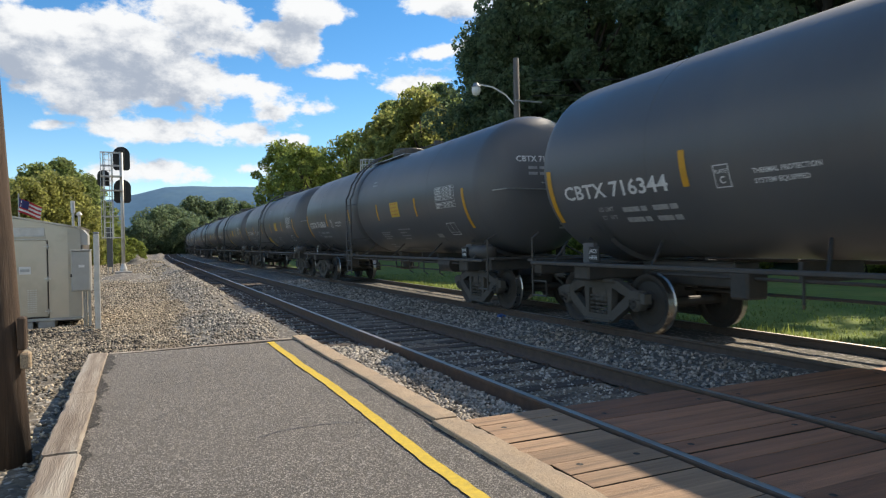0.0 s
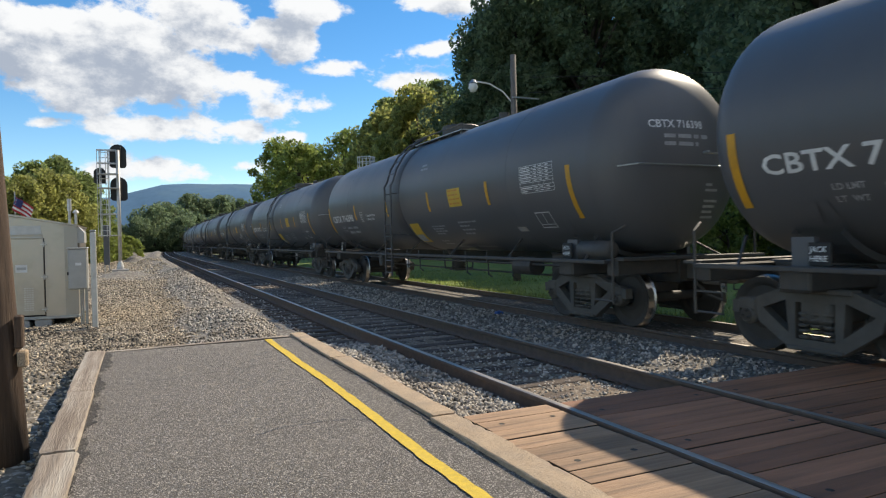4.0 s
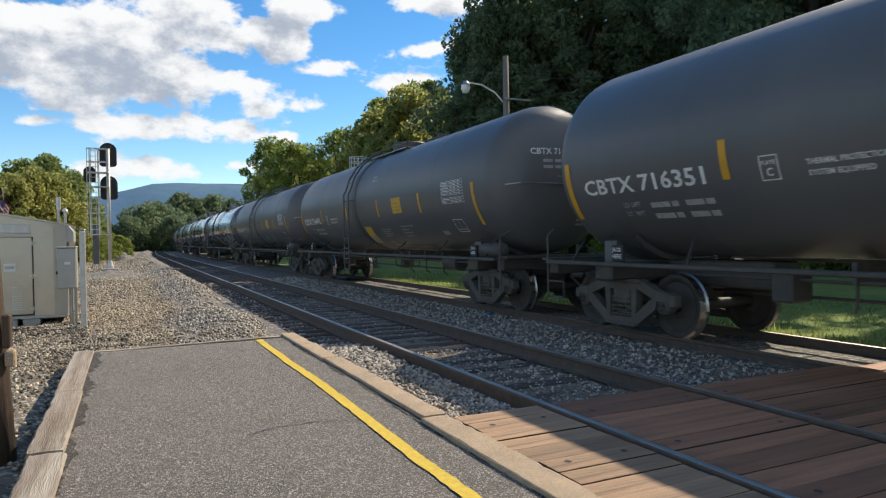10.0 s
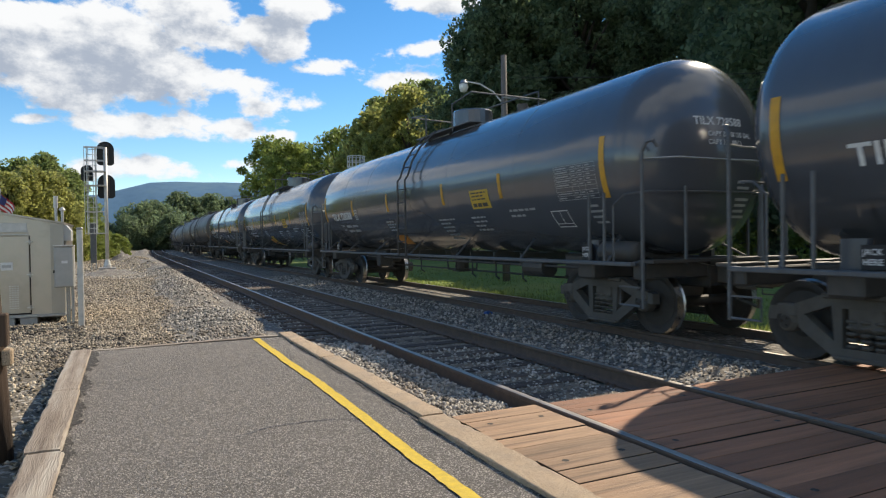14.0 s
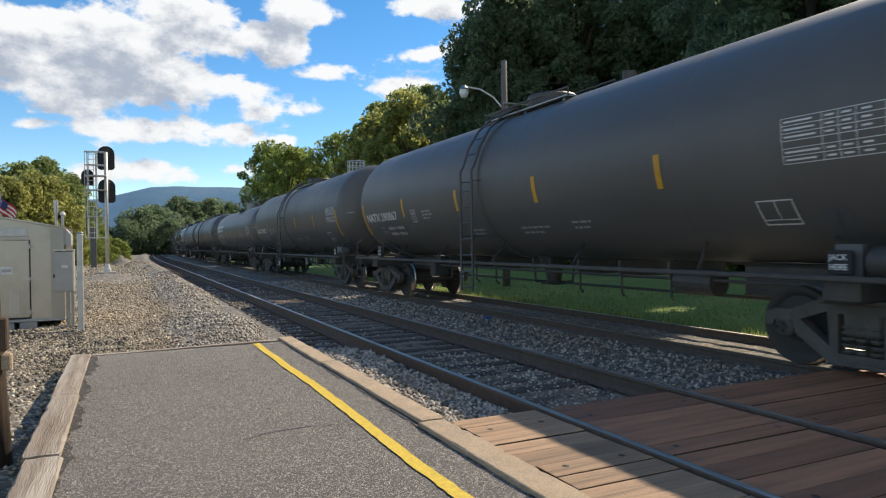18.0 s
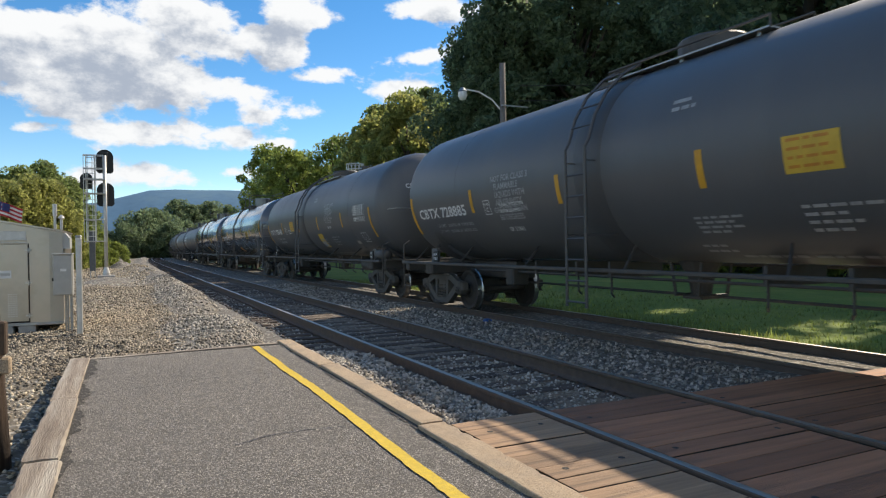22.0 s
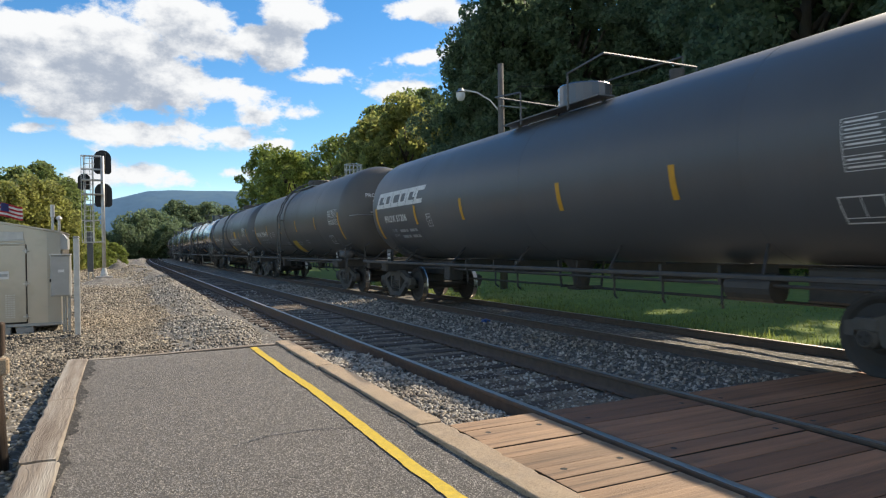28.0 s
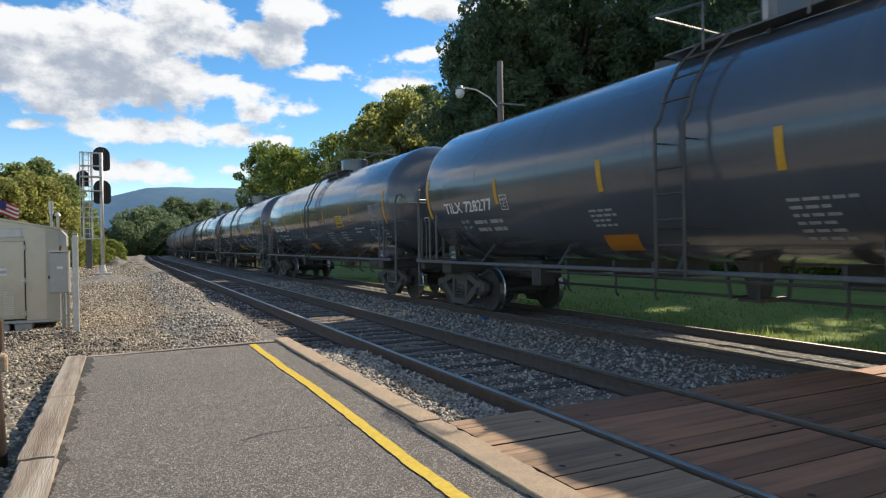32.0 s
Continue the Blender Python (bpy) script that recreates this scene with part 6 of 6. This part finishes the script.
def flag_house():
    root = tagged(new("house"), "far white-sided house with a dull red roof", "house")
    bm = bmesh.new()
    box(bm, -24, -13.5, 84, 94, -0.3, 4.6)
    part("wall", bm, M["siding"], root)
    bm = bmesh.new()
    vs = [bm.verts.new(q) for q in ((-24.6, 83.4, 4.5), (-12.9, 83.4, 4.5), (-12.9, 94.6, 4.5), (-24.6, 94.6, 4.5), (-24.6, 89, 7.4), (-12.9, 89, 7.4))]
    for q in ((0, 1, 5, 4), (2, 3, 4, 5), (1, 2, 5), (3, 0, 4), (3, 2, 1, 0)):
        bm.faces.new([vs[i] for i in q])
    part("roof", bm, M["roof_red"], root)
    for x in (-22, -19, -16):
        bm = bmesh.new()
        box(bm, x - 0.5, x + 0.5, 83.9, 84.0, 1.2, 2.7)
        part("window", bm, M["signal_black"], root)
    fl = tagged(new("flag"), "striped red and white flag with a blue corner, drooping", "flag")
    st = tagged(new("flag_staff"), "thin pale staff of a flag behind the shelter", "flag staff")
    bm = bmesh.new()
    tube(bm, [(-3.42, 24.0, -0.3), (-3.42, 24.0, 3.1)], 0.02, 6)
    part("staff", bm, M["galv"], st)
    FLAGS.append(fl)
    bm = bmesh.new()
    vs = [bm.verts.new((0.29 * f, -0.012 - 0.07 * math.sin(f * 3), -0.07 * f - z)) for z in (0.0, 0.24) for f in (0.0, 0.5, 1.0)]
    bm.faces.new((vs[0], vs[1], vs[4], vs[3]))
    bm.faces.new((vs[1], vs[2], vs[5], vs[4]))
    part("canton", bm, M["flag_blue"], fl, "dark blue corner")
    for i in range(7):
        bm = bmesh.new()
        prev = None
        for k in range(9):
            f = k / 8
            x, y = 0.66 * f, -0.07 * math.sin(f * 7)
            z = -0.06 * i - 0.17 * f + 0.02 * math.sin(f * 6)
            q = [bm.verts.new((x, y, z)), bm.verts.new((x, y, z - 0.06))]
            if prev:
                bm.faces.new((prev[0], prev[1], q[1], q[0]))
            prev = q
        part("stripe", bm, M["flag_red"] if i % 2 == 0 else M["flag_white"], fl)


flag_house()


# ---- loose stones ----
def stones(name, material, label, areas, seed, keep=None):
    rng = np.random.default_rng(seed)
    base = np.array([(1, 0, 0), (-1, 0, 0), (0, 1, 0), (0, -1, 0), (0, 0, 1), (0, 0, -1)], float)
    tri = np.array([(0, 2, 4), (2, 1, 4), (1, 3, 4), (3, 0, 4), (2, 0, 5), (1, 2, 5), (3, 1, 5), (0, 3, 5)])
    vs, fs = [], []
    total = 0
    for x0, x1, y0, y1, n, size, height in areas:
        f = rng.random(n)
        y = y0 + (y1 - y0) * f ** 1.5
        x = rng.uniform(x0, x1, n)
        r = size * rng.uniform(0.55, 1.35, n) * (1 + 0.6 * f ** 1.5)
        for i in range(n):
            if keep and not keep(x[i], y[i]):
                continue
            q = base * (0.75 + 0.5 * rng.random((6, 1))) * r[i] * np.array((1, 0.8, 0.7))
            a, b = rng.uniform(0, 6.28, 2)
            ca, sa, cb, sb = math.cos(a), math.sin(a), math.cos(b), math.sin(b)
            q = q @ np.array(((ca, -sa, 0), (sa, ca, 0), (0, 0, 1))) @ np.array(((1, 0, 0), (0, cb, -sb), (0, sb, cb)))
            vs.append(q + (x[i], y[i], height(x[i], y[i]) + r[i] * 0.25))
            fs.append(tri + total)
            total += 6
    vs, fs = np.concatenate(vs), np.concatenate(fs)
    me = bpy.data.meshes.new(name)
    me.vertices.add(len(vs))
    me.vertices.foreach_set("co", vs.astype(np.float32).ravel())
    me.loops.add(len(fs) * 3)
    me.loops.foreach_set("vertex_index", fs.astype(np.int32).ravel())
    me.polygons.add(len(fs))
    me.polygons.foreach_set("loop_start", np.arange(0, len(fs) * 3, 3, dtype=np.int32))
    me.update(calc_edges=True)
    me.materials.append(material)
    return tagged(new(name, me), label, kind="stuff")


stones("ballast_stones", M["stone"], "grey angular ballast stones between the rails",
       [(2.2, 3.05, 4.7, 9.9, 3600, 0.026, bed), (2.5, 3.0, 10, 28, 900, 0.024, bed), (3.25, 4.5, 4.8, 26, 900, 0.017, lambda x, y: -0.185), (3.25, 4.5, 4.75, 8.5, 1000, 0.019, lambda x, y: -0.19), (4.75, 6.9, 3.0, 30, 9500, 0.027, bed), (7.3, 8.5, 4.8, 26, 250, 0.02, lambda x, y: ZT - 0.19),
        (8.75, 9.1, 3, 30, 700, 0.026, bed), (-0.6, 2.45, 9.8, 36, 21000, 0.026, yard_top), (-2.0, 0.7, 33, 42, 1200, 0.04, yard_top)], 5,
       lambda x, y: x > 2.2 or y > 31 or shoulder(x, y) + 0.04 * fbm(x, y, 2.0, 1) > yard_height(x, y) + 0.02)
stones("yard_stones", M["brown_stone"], "pale brown gravel stones in the yard",
       [(-3.0, 1.0, 9.6, 34, 15000, 0.024, yard_height), (-3.0, 0.6, 9.5, 20, 16000, 0.015, yard_height), (-2.0, -0.68, 2.2, 9.6, 2600, 0.017, yard_height), (-4, 1.5, 34, 75, 7000, 0.045, yard_top)], 6,
       lambda x, y: shoulder(x, y) + 0.04 * fbm(x, y, 2.0, 1) < yard_height(x, y) + 0.035)


stones("leaf_litter", M["tar"], "dark brown leaf litter and grit on the gravel",
       [(-3.2, 0.5, 9.62, 12.4, 3000, 0.02, yard_height), (-2.6, -0.7, 12.6, 14.9, 1500, 0.022, yard_height), (-2.0, -0.7, 5.5, 9.6, 700, 0.016, yard_height)], 9,
       lambda x, y: fbm(x, y, 0.9, 4) + 0.5 * fbm(x, y, 3.0, 8) > (0.02 if y > 9.6 else 0.25))


def grass_blades():
    rng = np.random.default_rng(12)
    n = 16000
    f = rng.random(n)
    x = 9.08 + 6.0 * rng.random(n) ** 2.2
    y = -2 + 34 * f
    h = rng.uniform(0.04, 0.11, n) + 0.1 * (x < 9.9) * rng.random(n)
    a = rng.uniform(0, 6.28, n)
    w = 0.008 + 0.012 * rng.random(n)
    z = -0.28 + 0.004 * (x - 9)
    dx, dy = np.cos(a) * w, np.sin(a) * w
    lean = rng.normal(size=(n, 2)) * 0.03
    q = np.stack([np.stack([x - dx, y - dy, z], 1), np.stack([x + dx, y + dy, z], 1), np.stack([x + lean[:, 0], y + lean[:, 1], z + h], 1)], 1).reshape(-1, 3)
    me = bpy.data.meshes.new("grass")
    me.vertices.add(len(q))
    me.vertices.foreach_set("co", q.astype(np.float32).ravel())
    me.loops.add(len(q))
    me.loops.foreach_set("vertex_index", np.arange(len(q), dtype=np.int32))
    me.polygons.add(n)
    me.polygons.foreach_set("loop_start", np.arange(0, len(q), 3, dtype=np.int32))
    me.update(calc_edges=True)
    me.materials.append(M["leaf_bright"])
    tagged(new("grass", me), "rough bright grass at the ballast's edge", kind="stuff")


grass_blades()


# ---- trees ----
def leaf_cloud(rng, centres, radii, n, size):
    """Small leaf sprays gathered round limb ends, denser at the outside of each clump."""
    c = rng.integers(0, len(centres), n)
    d = rng.normal(size=(n, 3))
    d /= np.linalg.norm(d, axis=1)[:, None]
    rad = radii[c][:, None] * (0.55 + 0.5 * rng.random((n, 1)) ** 0.6)
    p = centres[c] + d * rad * np.array((1, 1, 0.8))
    t1 = rng.normal(size=(n, 3))
    nrm = d * 0.5 + rng.normal(size=(n, 3)) * 0.6
    t1 -= nrm * (np.sum(t1 * nrm, 1) / np.sum(nrm * nrm, 1))[:, None]
    t1 /= np.linalg.norm(t1, axis=1)[:, None]
    t2 = np.cross(nrm, t1)
    t2 /= np.linalg.norm(t2, axis=1)[:, None]
    s = size * rng.uniform(0.6, 1.5, (n, 1))
    q = np.stack([p - t1 * s, p + t2 * s * 0.55 + nrm * 0.06 * s, p + t1 * s * 1.1, p - t2 * s * 0.6], 1)
    return q.reshape(-1, 3)


def tree(name, label, high, wide, leaf, seed, n=5200, size=0.28, low=0.25):
    rng = np.random.default_rng(seed)
    root = tagged(new(name), label, "tree")
    bm = bmesh.new()
    tube(bm, [(0, 0, -0.6), (0.1, 0, high * 0.2), (0.15, 0.2, high * 0.5), (0, 0.1, high * 0.85)], 0.3, 8, taper=[high * 0.024, high * 0.018, high * 0.012, high * 0.003])
    cs, rs = [], []
    count = int(34 + high * 3.2)
    for i in range(count):
        f = low + (1 - low) * (i + rng.random()) / count
        prof = math.sin(math.pi * min(0.97, (f - low) / (1 - low) * 0.82 + 0.16)) ** 0.7
        a = i * 2.4 + rng.uniform(-0.5, 0.5)
        r = wide * prof * rng.uniform(0.4, 0.92)
        c = (r * math.cos(a), r * math.sin(a), high * f * 0.95)
        cs.append(c)
        rs.append(wide * rng.uniform(0.12, 0.27))
        if i % 4 == 0:
            z0 = high * max(0.12, f * 0.75 - 0.05)
            tube(bm, [(0.1, 0.1, z0), (c[0] * 0.5, c[1] * 0.5, z0 + (c[2] - z0) * 0.6), c], 0.05, 5, taper=[high * 0.009, high * 0.005, high * 0.0015])
    part("trunk", bm, M["bark"], root, smooth=True)
    q = leaf_cloud(rng, np.array(cs), np.array(rs), n, size)
    me = bpy.data.meshes.new("crown")
    m = len(q) // 4
    me.vertices.add(len(q))
    me.vertices.foreach_set("co", q.astype(np.float32).ravel())
    me.loops.add(len(q))
    me.loops.foreach_set("vertex_index", np.arange(len(q), dtype=np.int32))
    me.polygons.add(m)
    me.polygons.foreach_set("loop_start", np.arange(0, len(q), 4, dtype=np.int32))
    me.update(calc_edges=True)
    me.materials.append(M[leaf])
    o = new("crown", me)
    o.parent = root
    return root


def woods():
    rnd = random.Random(9)
    big = [tree("tree", "tall dark green broadleaf tree on the wooded bank", 22, 6.5, "leaf_dark", 1 + i, 34000, 0.17, 0.06) for i in range(3)]
    mid = [tree("tree", "green broadleaf tree at the wood's edge", 14, 4.6, "leaf_mid", 11 + i, 13000, 0.18, 0.06) for i in range(2)]
    yel = [tree("tree", "broadleaf tree with yellowing autumn leaves", 13, 4.6, "leaf_yellow", 21 + i, 13000, 0.18, 0.06) for i in range(2)]
    bri = [tree("tree", "bright green bushy tree by the line", 7, 3.8, "leaf_bright", 31 + i, 10000, 0.15, 0.02) for i in range(2)]
    dim = [tree("tree", "dull green broadleaf tree closing the line", 14, 6.4, "leaf_dark", 41 + i, 13000, 0.22, 0.02) for i in range(2)]
    # brighter leaf colour stands in for sun on these crowns
    lit = [tree("tree", "yellow-green broadleaf tree beyond the line, leaves coloured as if sunlit", 14, 4.6, "leaf_bright", 51 + i, 11000, 0.17, 0.05) for i in range(2)]
    bush = [tree("tree", "dark green bushy tree by the line", 7, 4.2, "leaf_dark", 61 + i, 10000, 0.15, 0.02) for i in range(2)]
    placed = set()

    def put(protos, x, y, z=-0.4, k=1.0):
        p = protos[rnd.randrange(len(protos))]
        m = pose(x, y, z, 0, 0, rnd.uniform(0, 360))
        if p not in placed:
            placed.add(p)
            p.matrix_basis = m
            t = p
        else:
            t = copy_thing(p, m)
        t.scale = (k, k, k * rnd.uniform(0.92, 1.08))
        return t

    # the dark wood behind the train
    for x, y, k in ((28.0, 50, 0.95), (27.0, 46, 0.62), (28.5, 48, 1.02), (31.5, 43, 1.14), (33.5, 50, 1.2), (35, 38, 0.95), (38, 36, 1.1), (36, 31, 0.95), (41, 28, 1.1), (38, 24, 0.95), (43, 20, 1.1), (38.5, 16, 0.95), (39, 8, 0.95),
                    (39.5, -1, 0.95), (36, 52, 1.05), (41, 44, 1.25),
                    # nearer row, mostly out of view, added to shade lawn and far track
                    (31, 21.5, 1.03), (30.5, 10.5, 1.03), (31, 5, 1.0), (31, 0, 1.0), (32, -7, 0.98)):
        put(big, x + rnd.uniform(-1, 1), y + rnd.uniform(-1, 1), land(x, y), k)
    # the lower edge that steps down towards the line
    for x, y, k in ((25, 60, 1.22), (29, 66, 1.3), (25.5, 70, 1.32), (33, 72, 1.3), (30, 58, 1.15), (29, 78, 1.3)):
        put(yel if rnd.random() < 0.6 else mid, x, y, land(x, y), k)
    for x, y, k in ((20, 90, 1.17), (23, 97, 1.25), (19.5, 102, 1.2), (26, 88, 1.15), (25, 108, 1.2), (30, 100, 1.2)):
        put(lit, x, y, -0.4, k)
    # scrub closing the line's end
    for x, y, k in ((0.2, 150, 1.1), (3, 155, 1.42), (6.8, 160, 1.4), (8.5, 150, 1.0), (-4, 152, 0.8), (6.2, 185, 1.0), (12.6, 190, 1.1), (16.8, 190, 1.05), (21.4, 192, 1.12), (25.8, 195, 1.0), (30, 200, 0.95), (2.2, 185, 0.76), (13, 170, 1.2), (18, 171, 1.3), (23, 171, 1.2), (28, 171, 1.3)):
        put(bush if y < 172 else dim, x, y, -0.4, k * (1.0 if y < 172 else 0.95))
    # trees behind the shelter and signal
    for x, y, k, kind in ((-8.2, 68, 0.73, mid), (-6.9, 72, 0.78, mid), (-5.7, 75, 0.74, mid), (-4.7, 78, 0.62, mid), (-4.0, 80, 0.52, mid), (-11.6, 70, 0.66, mid), (-14.4, 70, 0.7, mid), (-16.5, 66, 0.6, mid),
                          (-7.8, 58, 0.57, yel), (-6.6, 60, 0.6, yel), (-5.3, 62, 0.56, yel), (-4.6, 64, 0.46, yel), (-9.3, 58, 0.5, yel), (-0.9, 75, 0.42, bri), (-2.7, 72, 0.54, bri), (-3.4, 70, 0.6, bri), (-4.1, 66, 0.68, bri)):
        put(kind, x, y, -0.4, k)
    # low undergrowth along the wood's foot
    for i in range(12):
        put(bri, 25 + rnd.uniform(-2, 3), 58 - 5 * i + rnd.uniform(-1, 1), -0.3, rnd.uniform(0.5, 0.8))


woods()


def ridge():
    vs, fs = [], []
    n = 90
    for i in range(n + 1):
        a = radians(-70 + 170 * i / n)
        d = 2600
        deg = math.degrees(a)
        h = 0.0855 + 0.001 * math.sin(deg * 1.7) + 0.001 * math.sin(deg * 3.1 + 1) - 0.014 * max(0.0, min(1.5, (2.2 - deg) / 2.8))
        for k, f in enumerate((0.0, 0.5, 0.85, 1.0)):
            dd = d + k * 130
            vs.append((dd * math.sin(a), dd * math.cos(a), -2 + dd * h * f + (6 * fbm(i * 0.7, k, 1.0) if k else 0)))
    for i in range(n):
        for k in range(3):
            b = i * 4 + k
            fs.append((b, b + 4, b + 5, b + 1))
    tagged(pydata("backdrop_ridge", vs, fs, M["ridge"], smooth=True), "long wooded ridge with blue haze in its colour", kind="structure")


ridge()


def scrap():
    bm = bmesh.new()
    for v in box(bm, 6.7, 6.86, 12.05, 12.2, -0.23, -0.15, bevel=0.02):
        v.co += 0.03 * noise.noise_vector(v.co * 9)
    tagged(finish("plastic_scrap", bm, M["scrap_blue"]), "crumpled blue plastic scrap lying on the ballast", "litter")


scrap()

motions()
